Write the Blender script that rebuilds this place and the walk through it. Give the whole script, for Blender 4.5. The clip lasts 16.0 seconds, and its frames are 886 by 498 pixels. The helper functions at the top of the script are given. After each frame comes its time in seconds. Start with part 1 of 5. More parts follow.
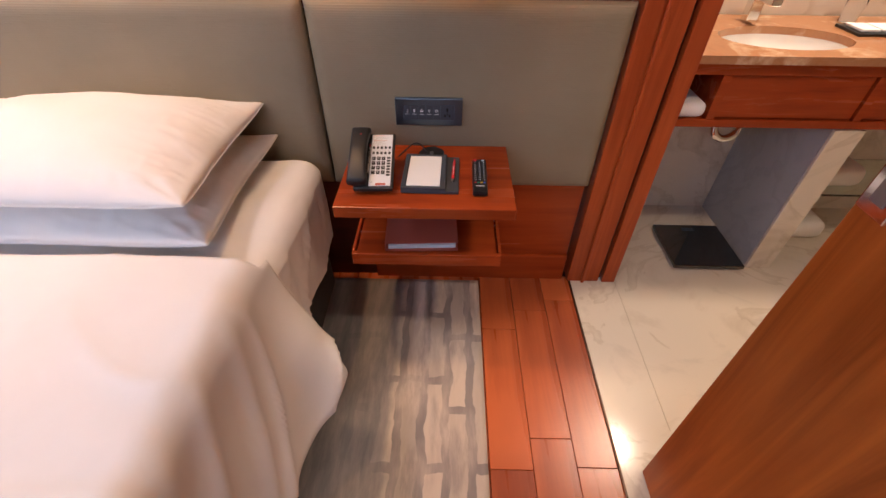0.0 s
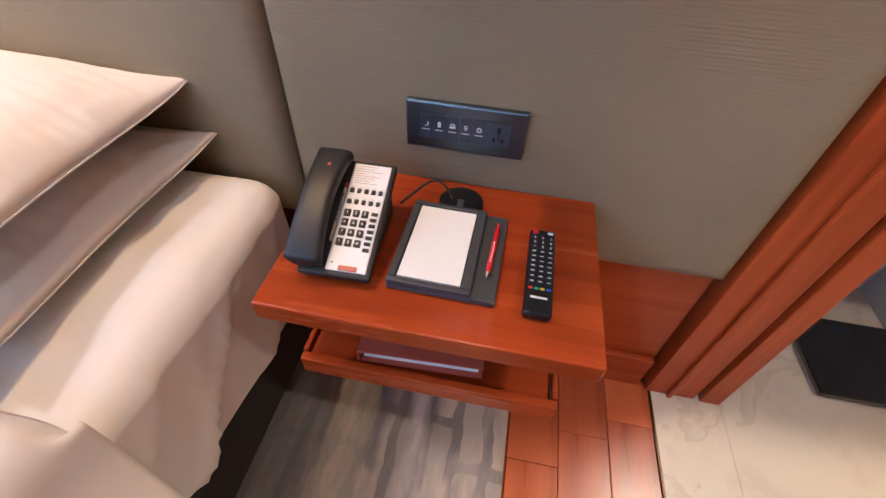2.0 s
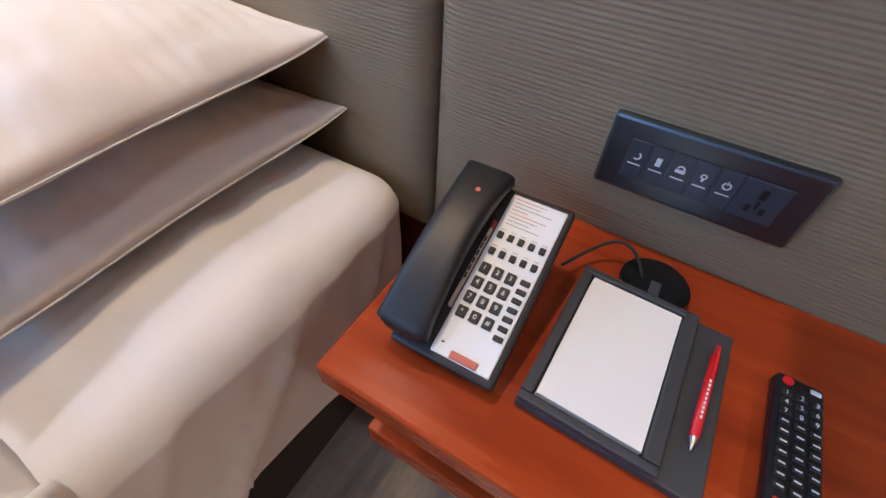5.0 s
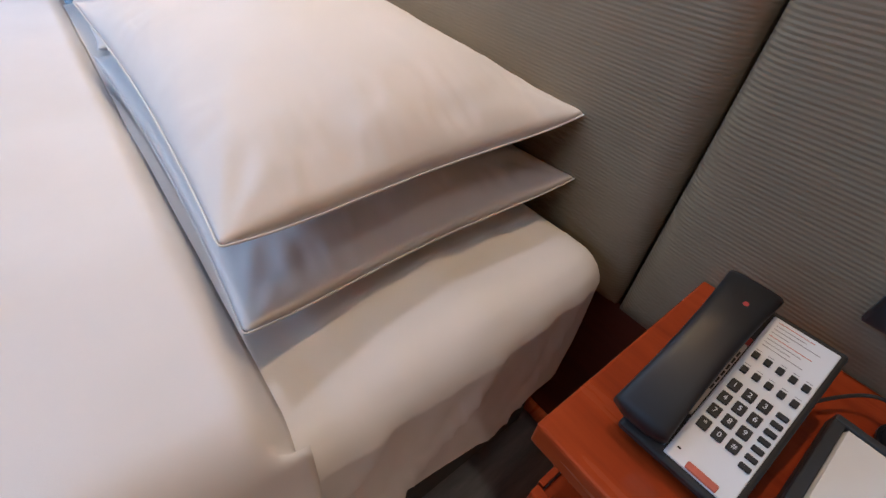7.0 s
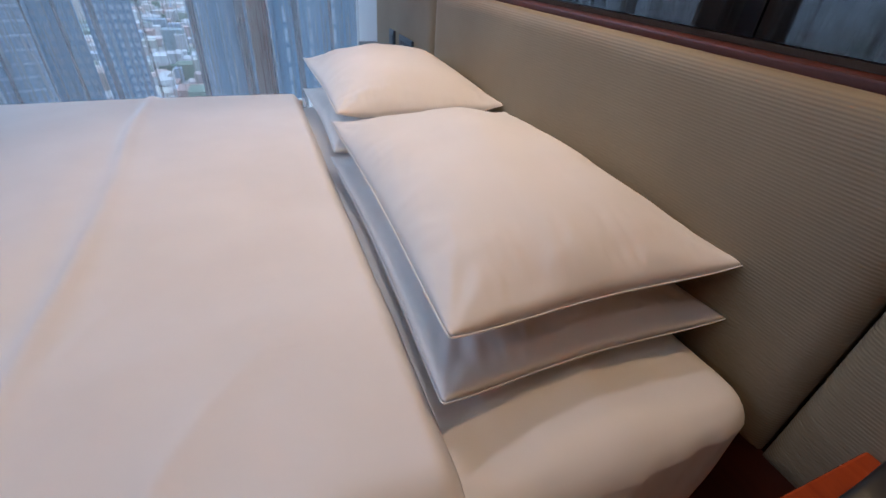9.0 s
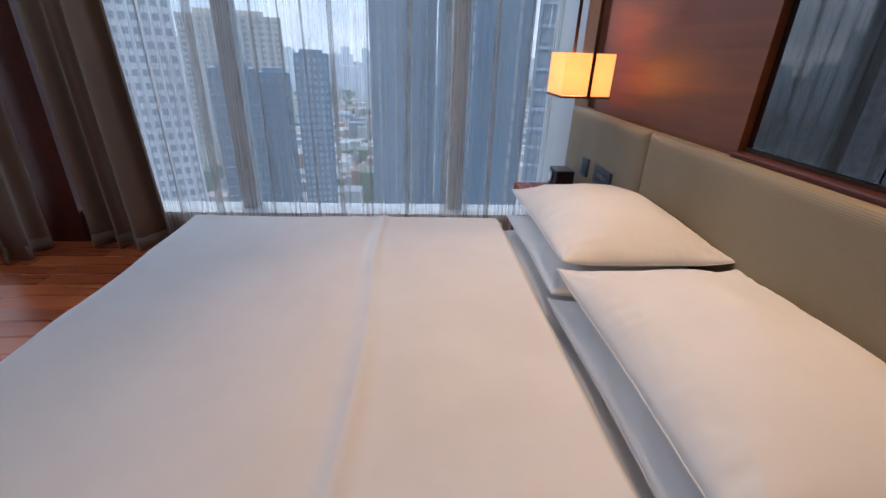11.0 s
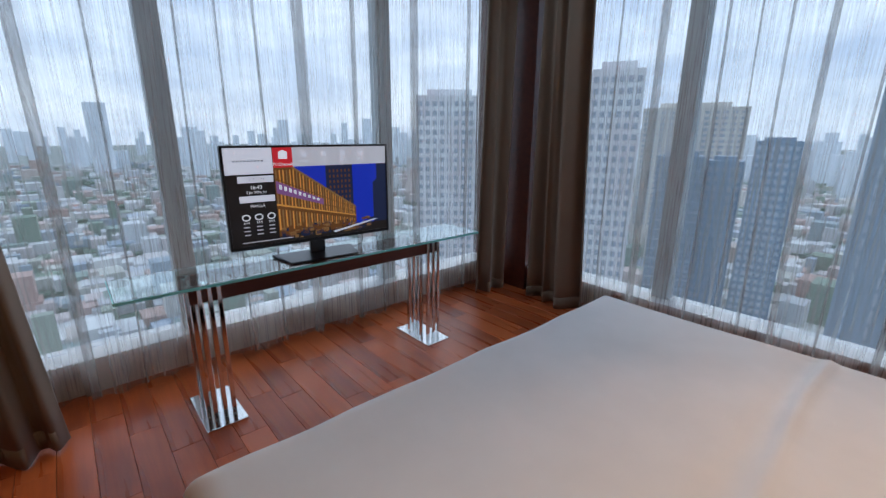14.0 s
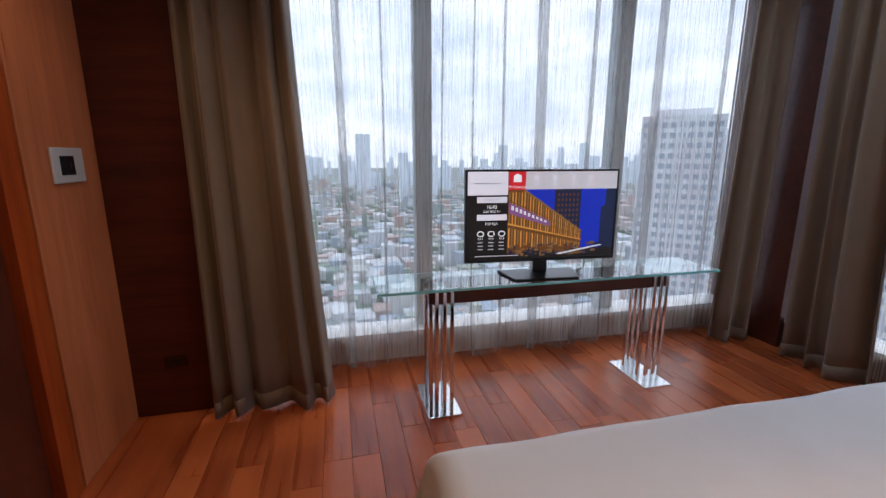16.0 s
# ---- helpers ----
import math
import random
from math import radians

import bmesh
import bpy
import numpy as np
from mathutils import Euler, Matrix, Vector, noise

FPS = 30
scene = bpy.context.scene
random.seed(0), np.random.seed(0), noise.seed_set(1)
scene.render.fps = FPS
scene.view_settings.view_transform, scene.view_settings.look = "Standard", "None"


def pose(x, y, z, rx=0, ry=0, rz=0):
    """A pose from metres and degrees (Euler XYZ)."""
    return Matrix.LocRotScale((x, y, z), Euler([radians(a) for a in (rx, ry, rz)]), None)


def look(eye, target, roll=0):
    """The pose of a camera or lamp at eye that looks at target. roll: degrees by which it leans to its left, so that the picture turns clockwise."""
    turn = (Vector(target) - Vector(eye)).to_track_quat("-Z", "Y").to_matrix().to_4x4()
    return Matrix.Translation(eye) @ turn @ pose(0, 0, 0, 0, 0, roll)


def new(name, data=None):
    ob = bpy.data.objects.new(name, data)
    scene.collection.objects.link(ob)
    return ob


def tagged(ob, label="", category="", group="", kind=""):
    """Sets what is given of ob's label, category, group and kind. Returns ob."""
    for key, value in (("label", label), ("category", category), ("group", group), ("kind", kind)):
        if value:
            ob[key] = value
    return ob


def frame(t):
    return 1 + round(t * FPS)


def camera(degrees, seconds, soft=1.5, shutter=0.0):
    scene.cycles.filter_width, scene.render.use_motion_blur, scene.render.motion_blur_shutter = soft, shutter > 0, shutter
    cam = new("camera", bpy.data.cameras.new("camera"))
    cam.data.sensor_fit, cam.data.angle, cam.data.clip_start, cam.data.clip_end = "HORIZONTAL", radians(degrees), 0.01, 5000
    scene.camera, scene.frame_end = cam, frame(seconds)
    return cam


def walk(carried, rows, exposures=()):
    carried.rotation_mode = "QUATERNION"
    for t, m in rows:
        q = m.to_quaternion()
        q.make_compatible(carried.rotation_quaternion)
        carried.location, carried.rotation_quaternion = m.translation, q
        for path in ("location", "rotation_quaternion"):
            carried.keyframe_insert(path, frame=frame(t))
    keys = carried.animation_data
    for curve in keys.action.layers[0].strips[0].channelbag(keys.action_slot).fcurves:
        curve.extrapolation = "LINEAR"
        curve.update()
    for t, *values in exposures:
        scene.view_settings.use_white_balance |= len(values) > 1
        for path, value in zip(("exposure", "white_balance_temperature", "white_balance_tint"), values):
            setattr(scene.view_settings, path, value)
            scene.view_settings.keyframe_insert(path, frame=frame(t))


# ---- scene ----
cam = camera(91.2, 16.0)
PATH = [
    (0, (0.382, -1.38, 1.434), (0.36, 0.102, 0.091), 0.5),
    (0.5, (0.373, -1.225, 1.386), (0.331, 0.213, -0.004), 1.5),
    (1, (0.397, -1.041, 1.341), (0.293, 0.383, -0.059), 3.7),
    (1.5, (0.399, -0.885, 1.293), (0.224, 0.496, -0.143), 3.3),
    (2, (0.387, -0.713, 1.227), (0.184, 0.651, -0.222), 3.4),
    (2.5, (0.379, -0.619, 1.166), (0.148, 0.702, -0.318), 3.7),
    (3, (0.366, -0.566, 1.115), (0.119, 0.735, -0.384), 4.5),
    (5.5, (0.216, -0.499, 1.099), (-0.56, 0.625, -0.363), 3.4),
    (6, (0.182, -0.531, 1.109), (-0.721, 0.535, -0.322), 3.3),
    (6.5, (0.153, -0.57, 1.113), (-0.844, 0.464, -0.278), 4.9),
    (7, (0.127, -0.613, 1.128), (-0.954, 0.37, -0.237), 5.9),
    (7.5, (0.139, -0.637, 1.156), (-1.079, 0.229, -0.174), 3.8),
    (8, (0.125, -0.679, 1.182), (-1.146, 0.146, -0.123), 5.4),
    (8.5, (0.126, -0.72, 1.201), (-1.262, 0.059, -0.009), 5.4),
    (9, (0.134, -0.763, 1.251), (-1.372, -0.082, 0.125), 4.5),
    (9.2, (0.138, -0.778, 1.264), (-1.413, -0.14, 0.175), 4.2),
    (11.3, (-0.013, -1.023, 1.438), (-1.858, -1.019, 0.667), 2.3),
    (11.5, (-0.027, -1.016, 1.449), (-1.875, -1.14, 0.696), 1.9),
    (12, (-0.044, -1.006, 1.443), (-1.857, -1.492, 0.753), 1.6),
    (12.5, (-0.066, -0.976, 1.439), (-1.777, -1.804, 0.819), 0.9),
    (13, (-0.044, -1.0, 1.457), (-1.625, -2.08, 0.879), 0.4),
    (13.5, (-0.019, -1.015, 1.476), (-1.445, -2.305, 0.924), 0.5),
    (14, (0.01, -1.007, 1.471), (-1.258, -2.465, 0.955), 0.3),
    (14.5, (0.037, -1.008, 1.471), (-1.048, -2.613, 0.976), 0.2),
    (15, (0.066, -1.013, 1.479), (-0.793, -2.754, 0.998), -0.2),
    (15.5, (0.081, -1.013, 1.487), (-0.563, -2.849, 1.027), -0.3),
    (16, (0.123, -1.007, 1.475), (-0.34, -2.908, 1.06), -0.0),
]
EXPOSURES = [(0, 0.35, 5500, 18), (1.5, 0.6, 5150, 14), (3, 0.92, 4650, 9), (5.5, 0.35, 4450, 5), (7, -0.12, 4600, 5), (9, -0.5, 4900, 7), (11.5, -0.65, 5500, 9), (13, -0.75, 5550, 7), (14, -0.75, 5500, 6), (16, -0.45, 5900, 12)]
walk(cam, [(t, look(eye, target, roll)) for t, eye, target, roll in PATH], EXPOSURES)
SKY, LIGHT_A, LIGHT_B, BULB, BATH, BEDSPOT, ENTRY, HEADSPOT = 0.25, 16, 18, 6, 112, 58, 36, 84

# ---- world, sun, lights ----
world = bpy.data.worlds.new("overcast_world")
scene.world = world
world.use_nodes = True
wn, wl = world.node_tree.nodes, world.node_tree.links
wn.clear()
w_out, w_bg = wn.new("ShaderNodeOutputWorld"), wn.new("ShaderNodeBackground")
w_sky = wn.new("ShaderNodeTexSky")
w_sky.sky_type, w_sky.sun_disc = "NISHITA", False
w_sky.sun_elevation, w_sky.sun_rotation = radians(38), radians(215)
w_sky.air_density, w_sky.dust_density = 1.0, 3.0
w_co, w_map = wn.new("ShaderNodeTexCoord"), wn.new("ShaderNodeMapping")
w_map.inputs["Scale"].default_value = (2.2, 2.2, 6.0)
w_noise = wn.new("ShaderNodeTexNoise")
w_noise.inputs["Scale"].default_value, w_noise.inputs["Detail"].default_value = 1.6, 9
w_noise.inputs["Roughness"].default_value = 0.58
w_ramp = wn.new("ShaderNodeValToRGB")
w_ramp.color_ramp.elements[0].position, w_ramp.color_ramp.elements[0].color = 0.36, (5.0, 5.8, 7.2, 1)
w_ramp.color_ramp.elements[1].position, w_ramp.color_ramp.elements[1].color = 0.64, (9.2, 9.5, 9.9, 1)
w_mix = wn.new("ShaderNodeMixRGB")
w_mix.inputs["Fac"].default_value = 0.88
wl.new(w_co.outputs["Generated"], w_map.inputs["Vector"])
wl.new(w_map.outputs["Vector"], w_noise.inputs["Vector"])
wl.new(w_noise.outputs["Fac"], w_ramp.inputs["Fac"])
wl.new(w_sky.outputs["Color"], w_mix.inputs["Color1"])
wl.new(w_ramp.outputs["Color"], w_mix.inputs["Color2"])
wl.new(w_mix.outputs["Color"], w_bg.inputs["Color"])
wl.new(w_bg.outputs["Background"], w_out.inputs["Surface"])
w_bg.inputs["Strength"].default_value = SKY

sun_lamp = new("sun", bpy.data.lights.new("sun", "SUN"))
sun_lamp.data.energy, sun_lamp.data.angle, sun_lamp.data.color = 1.0, radians(20), (1, 0.96, 0.9)
sun_lamp.matrix_world = look((-60, -40, 70), (0, 0, 0))


def area(name, m, sx, sy, watts, colour):
    ob = new(name, bpy.data.lights.new(name, "AREA"))
    ob.data.shape, ob.data.size, ob.data.size_y, ob.data.energy, ob.data.color = "RECTANGLE", sx, sy, watts, colour
    ob.matrix_world = m
    return ob


def spot(name, eye, target, watts, colour, degrees, radius=0.04):
    ob = new(name, bpy.data.lights.new(name, "SPOT"))
    ob.data.energy, ob.data.color, ob.data.spot_size, ob.data.shadow_soft_size, ob.data.spot_blend = watts, colour, radians(degrees), radius, 0.6
    ob.matrix_world = look(eye, target)
    return ob


def bulb(name, place, watts, colour, radius=0.04):
    ob = new(name, bpy.data.lights.new(name, "POINT"))
    ob.data.energy, ob.data.color, ob.data.shadow_soft_size = watts, colour, radius
    ob.location = place
    return ob


DAY = (0.70, 0.85, 1.0)
WARM = (1.0, 0.60, 0.26)
# unseen area lamps added inside both window heads to boost the sky light
area("daylight_side_window", look((-3.0, -1.5, 2.78), (-1.2, -1.5, 0.5)), 2.4, 0.14, LIGHT_A, DAY)
area("daylight_end_window", look((-1.2, -3.68, 2.78), (-1.0, -1.6, 0.5)), 2.8, 0.14, LIGHT_B, DAY)
bulb("bulb_far_pendant", (-2.325, -0.17, 1.33), BULB * 1.5, WARM)
bulb("bulb_near_pendant", (0.36, -0.17, 1.33), BULB, (1.0, 0.68, 0.38))
# unseen spot added to fill the shade under the vanity
spot("downlight_bathroom", (1.75, -0.9, 2.5), (1.75, -0.6, 0), BATH * 0.4, (1.0, 0.72, 0.42), 100)
spot("downlight_vanity", (1.85, 0.34, 2.5), (1.85, 0.2, 0), BATH, (1.0, 0.72, 0.42), 110, 0.14)
spot("downlight_bed", (-1.25, -0.6, 2.78), (-0.8, -0.75, 0.6), BEDSPOT, (1.0, 0.74, 0.58), 60)
spot("downlight_nightstand", (0.3, -0.85, 2.78), (0.3, -0.6, 0), BEDSPOT * 0.26, (1.0, 0.72, 0.45), 80)
spot("downlight_headboard", (-0.45, -0.13, 2.78), (-0.45, -0.2, 0.8), HEADSPOT * 0.8, (1.0, 0.56, 0.22), 80)
spot("downlight_window_pillow", (-1.65, -0.13, 2.78), (-1.6, -0.24, 0.8), HEADSPOT, (1.0, 0.56, 0.22), 80)
spot("downlight_entry", (0.75, -2.65, 2.78), (0.9, -2.8, 0.6), ENTRY * 0.65, (1.0, 0.66, 0.36), 115, 0.12)
# unseen spot added to brighten the planks past the bed foot
spot("downlight_bed_foot", (0.1, -2.7, 2.78), (0.15, -2.75, 0), ENTRY, (1.0, 0.66, 0.36), 90, 0.08)


# ---- materials ----
def material(name, base, rough=0.5, metal=0.0, spec=0.5):
    m = bpy.data.materials.new(name)
    m.use_nodes = True
    b = m.node_tree.nodes["Principled BSDF"]
    b.inputs["Base Color"].default_value = (*base, 1)
    b.inputs["Roughness"].default_value, b.inputs["Metallic"].default_value = rough, metal
    b.inputs["Specular IOR Level"].default_value = spec
    return m, m.node_tree.nodes, m.node_tree.links, b


def node(nodes, kind, **values):
    n = nodes.new(kind)
    for key, value in values.items():
        n.inputs[key.replace("_", " ")].default_value = value
    return n


def coords(nodes, links, scale=(1, 1, 1), space="Object"):
    co, mp = nodes.new("ShaderNodeTexCoord"), nodes.new("ShaderNodeMapping")
    mp.inputs["Scale"].default_value = scale
    links.new(co.outputs[space], mp.inputs["Vector"])
    return mp.outputs["Vector"]


def ramp(nodes, links, source, *stops):
    r = nodes.new("ShaderNodeValToRGB")
    e = r.color_ramp.elements
    while len(e) < len(stops):
        e.new(0.5)
    for el, (p, c) in zip(e, stops):
        el.position, el.color = p, (*c, 1)
    links.new(source, r.inputs["Fac"])
    return r.outputs["Color"]


def bump(nodes, links, b, source, strength, distance):
    n = nodes.new("ShaderNodeBump")
    n.inputs["Strength"].default_value, n.inputs["Distance"].default_value = strength, distance
    links.new(source, n.inputs["Height"])
    links.new(n.outputs["Normal"], b.inputs["Normal"])


def wood(name, dark, light, grain=(26, 26, 1.6), rough=0.32, vary=0.0):
    """Veneer or plank: stretched grain, slow colour drift, and a shift from piece to piece."""
    m, n, l, b = material(name, light, rough)
    v = coords(n, l, grain)
    a = node(n, "ShaderNodeTexNoise", Scale=1.0, Detail=8.0, Roughness=0.62, Distortion=0.7)
    l.new(v, a.inputs["Vector"])
    slow = node(n, "ShaderNodeTexNoise", Scale=2.3, Detail=3.0)
    l.new(coords(n, l, (1, 1, 0.5)), slow.inputs["Vector"])
    add = n.new("ShaderNodeMath")
    add.operation = "MULTIPLY_ADD"
    l.new(slow.outputs["Fac"], add.inputs[0])
    add.inputs[1].default_value = 0.5
    l.new(a.outputs["Fac"], add.inputs[2])
    source = add.outputs[0]
    if vary:
        info, more = n.new("ShaderNodeObjectInfo"), n.new("ShaderNodeMath")
        more.operation = "MULTIPLY_ADD"
        more.inputs[1].default_value = vary
        l.new(info.outputs["Random"], more.inputs[0])
        l.new(source, more.inputs[2])
        source = more.outputs[0]
    off = 0.25 + vary / 2
    l.new(ramp(n, l, source, (0.28 + off, dark), (0.78 + off, light)), b.inputs["Base Color"])
    r = n.new("ShaderNodeMath")
    r.operation, r.inputs[1].default_value, r.inputs[2].default_value = "MULTIPLY_ADD", 0.18, rough - 0.08
    l.new(a.outputs["Fac"], r.inputs[0])
    l.new(r.outputs[0], b.inputs["Roughness"])
    bump(n, l, b, a.outputs["Fac"], 0.08, 0.002)
    return m


def marble(name, base, vein, scale=2.2, rough=0.12, amount=0.5):
    m, n, l, b = material(name, base, rough)
    v = coords(n, l)
    a = node(n, "ShaderNodeTexNoise", Scale=scale, Detail=9.0, Roughness=0.6, Distortion=1.6)
    c = node(n, "ShaderNodeTexNoise", Scale=scale * 0.9, Detail=7.0, Roughness=0.55, Distortion=1.0)
    l.new(v, a.inputs["Vector"]), l.new(v, c.inputs["Vector"])
    mid = tuple((x + y) / 2 for x, y in zip(base, vein))
    one = ramp(n, l, a.outputs["Fac"], (0.3, mid), (0.46, base), (0.6, base), (0.75, tuple(x * 0.84 for x in base)))
    two = ramp(n, l, c.outputs["Fac"], (0.455, (1, 1, 1)), (0.5, tuple(x ** 0.6 for x in vein)), (0.515, (1, 1, 1)))
    mix = n.new("ShaderNodeMixRGB")
    mix.blend_type, mix.inputs["Fac"].default_value = "MULTIPLY", amount
    l.new(one, mix.inputs["Color1"]), l.new(two, mix.inputs["Color2"])
    l.new(mix.outputs["Color"], b.inputs["Base Color"])
    return m


def cloth(name, base, rough=0.85, weave=900.0, sheen=0.2, folds=0.0):
    m, n, l, b = material(name, base, rough, spec=0.25)
    b.inputs["Sheen Weight"].default_value = sheen
    v = coords(n, l)
    a = node(n, "ShaderNodeTexNoise", Scale=weave, Detail=2.0)
    s = node(n, "ShaderNodeTexNoise", Scale=5.0, Detail=4.0)
    l.new(v, a.inputs["Vector"]), l.new(v, s.inputs["Vector"])
    l.new(ramp(n, l, s.outputs["Fac"], (0.3, tuple(x * 0.93 for x in base)), (0.7, base)), b.inputs["Base Color"])
    add = n.new("ShaderNodeMath")
    add.operation, add.inputs[1].default_value = "MULTIPLY_ADD", folds
    l.new(s.outputs["Fac"], add.inputs[0]), l.new(a.outputs["Fac"], add.inputs[2])
    if folds:
        c = node(n, "ShaderNodeTexNoise", Scale=11.0, Detail=3.0, Roughness=0.45, Distortion=1.2)
        more = n.new("ShaderNodeMath")
        more.operation, more.inputs[1].default_value = "MULTIPLY_ADD", folds * 0.55
        l.new(coords(n, l, (1.6, 0.7, 1)), c.inputs["Vector"])
        l.new(c.outputs["Fac"], more.inputs[0]), l.new(add.outputs[0], more.inputs[2])
        add = more
    bump(n, l, b, add.outputs[0], 0.14, 0.001 if not folds else 0.005)
    return m


def metal(name, base, rough):
    m, n, l, b = material(name, base, rough, 1.0)
    a = node(n, "ShaderNodeTexNoise", Scale=14.0, Detail=4.0)
    l.new(coords(n, l), a.inputs["Vector"])
    r = n.new("ShaderNodeMath")
    r.operation, r.inputs[1].default_value, r.inputs[2].default_value = "MULTIPLY_ADD", 0.1, rough - 0.03
    l.new(a.outputs["Fac"], r.inputs[0]), l.new(r.outputs[0], b.inputs["Roughness"])
    return m


def plastic(name, base, rough=0.4):
    m, n, l, b = material(name, base, rough)
    a = node(n, "ShaderNodeTexNoise", Scale=600.0, Detail=2.0)
    l.new(coords(n, l), a.inputs["Vector"])
    bump(n, l, b, a.outputs["Fac"], 0.05, 0.0005)
    return m


CHERRY = wood("cherry_veneer", (0.26, 0.040, 0.008), (0.47, 0.092, 0.016))
CHERRY_X = wood("cherry_veneer_level", (0.22, 0.030, 0.005), (0.40, 0.066, 0.009), (1.4, 16, 16), 0.25)
WALL_CHERRY = wood("brown_cherry_wall_veneer", (0.11, 0.033, 0.012), (0.21, 0.068, 0.024), (1.2, 16, 16), 0.42)
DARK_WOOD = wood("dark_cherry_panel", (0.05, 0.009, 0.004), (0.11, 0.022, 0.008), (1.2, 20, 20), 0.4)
# cherry lightened so its colour holds the window's sheen
CHERRY_SHEEN = wood("cherry_panel_window_sheen", (0.42, 0.125, 0.045), (0.62, 0.21, 0.085), (20, 20, 1.4), 0.3)
DOOR_WOOD = wood("door_veneer", (0.20, 0.038, 0.005), (0.52, 0.130, 0.016), (4, 14, 0.9), 0.3)
FLOOR_WOOD = wood("floor_plank_wood", (0.27, 0.052, 0.013), (0.50, 0.118, 0.030), (7, 0.6, 7), 0.28, 0.34)
for veneer in (CHERRY, CHERRY_X, DOOR_WOOD):
    veneer.node_tree.nodes["Principled BSDF"].inputs["Specular IOR Level"].default_value = 0.22
JOINT, *_ = material("dark_joint", (0.03, 0.012, 0.006), 0.8)
WALL_PAINT = plastic("warm_white_paint", (0.72, 0.68, 0.6), 0.85)
CEIL_PAINT = plastic("ceiling_paint", (0.66, 0.63, 0.58), 0.9)
MARBLE = marble("white_marble", (0.68, 0.61, 0.50), (0.46, 0.38, 0.28), 2.4, 0.12, 0.38)
# cream marble greyed, with cool daylight put into the colour
MARBLE_DAYLIT = marble("cream_marble_daylight_grey", (0.44, 0.45, 0.46), (0.36, 0.37, 0.38), 1.6, 0.1, 0.2)
MARBLE_RED = marble("brown_marble", (0.40, 0.19, 0.085), (0.80, 0.62, 0.42), 6.0, 0.08, 0.35)
LINEN = cloth("white_cotton", (0.73, 0.715, 0.70), 0.8, 1200, 0.15, 3.0)
LINEN_DUVET = cloth("white_duvet_cotton", (0.71, 0.695, 0.69), 0.82, 1200, 0.15, 6.0)
TOWEL = cloth("white_towelling", (0.8, 0.77, 0.72), 0.95, 260, 0.4)
DRAPE = cloth("taupe_drape", (0.21, 0.152, 0.104), 0.85, 500, 0.25)
BLACK = plastic("black_plastic", (0.010, 0.011, 0.014), 0.28)
BLACK_SOFT = plastic("soft_black_rubber", (0.02, 0.02, 0.022), 0.6)
HANDSET = plastic("satin_black_handset", (0.012, 0.013, 0.016), 0.45)
BED_BASE = cloth("black_bed_base_cloth", (0.01, 0.009, 0.009), 0.95, 300)
GREY_LEATHER = plastic("dark_grey_leather", (0.045, 0.05, 0.062), 0.5)
PAPER = plastic("white_paper", (0.82, 0.83, 0.86), 0.9)
FACE_WHITE = plastic("white_faceplate", (0.78, 0.8, 0.84), 0.45)
PRINT, *_ = material("grey_print", (0.3, 0.3, 0.33), 0.8)
RED = plastic("red_plastic", (0.62, 0.012, 0.016), 0.3)
RED_DARK = plastic("dark_red_label", (0.35, 0.03, 0.03), 0.4)
CHROME = metal("polished_chrome", (0.78, 0.78, 0.78), 0.08)
SILVER = plastic("satin_silver_paint", (0.56, 0.57, 0.57), 0.38)
STEEL = metal("brushed_steel", (0.42, 0.43, 0.45), 0.32)
GUNMETAL = metal("gunmetal_plate", (0.115, 0.145, 0.18), 0.33)
BRONZE = metal("dark_bronze", (0.08, 0.05, 0.035), 0.4)
BINDER = plastic("brown_leatherette", (0.40, 0.085, 0.050), 0.9)
LABEL_STRIP = plastic("beige_label_strip", (0.55, 0.47, 0.40), 0.7)
TERRACOTTA = plastic("terracotta_label", (0.50, 0.13, 0.08), 0.5)
KEY_BLUE = plastic("blue_black_key", (0.040, 0.050, 0.072), 0.35)
SLOT_BLACK, *_ = material("socket_black", (0.004, 0.004, 0.004), 0.8)
ICON, *_ = material("pale_icon_print", (0.75, 0.78, 0.82), 0.5)
CERAMIC, *_ = material("white_ceramic", (0.85, 0.83, 0.8), 0.08)
BLACK_GLASS, _n, _l, bgb = material("black_tinted_glass", (0.006, 0.007, 0.008), 0.03, 0.0, 0.5)
bgb.inputs["IOR"].default_value = 2.1
FRAME_PAINT = plastic("grey_window_frame", (0.52, 0.56, 0.58), 0.5)
SILL = marble("white_sill_stone", (0.78, 0.78, 0.77), (0.6, 0.6, 0.6), 2.0, 0.3)
HEAD_CLOTH, hn, hl, hb = material("ribbed_taupe_satin", (0.235, 0.20, 0.145), 0.45, spec=0.3)
hb.inputs["Sheen Weight"].default_value = 0.0
hw = node(hn, "ShaderNodeTexWave", Scale=1.0, Distortion=0.25, Detail=1.0)
hw.bands_direction = "Z"
hl.new(coords(hn, hl, (1, 1, 50.0)), hw.inputs["Vector"])
hns = node(hn, "ShaderNodeTexNoise", Scale=3.0, Detail=4.0)
hl.new(coords(hn, hl), hns.inputs["Vector"])
hl.new(ramp(hn, hl, hns.outputs["Fac"], (0.3, (0.232, 0.186, 0.118)), (0.7, (0.275, 0.223, 0.144))), hb.inputs["Base Color"])
bump(hn, hl, hb, hw.outputs["Fac"], 0.40, 0.0014)


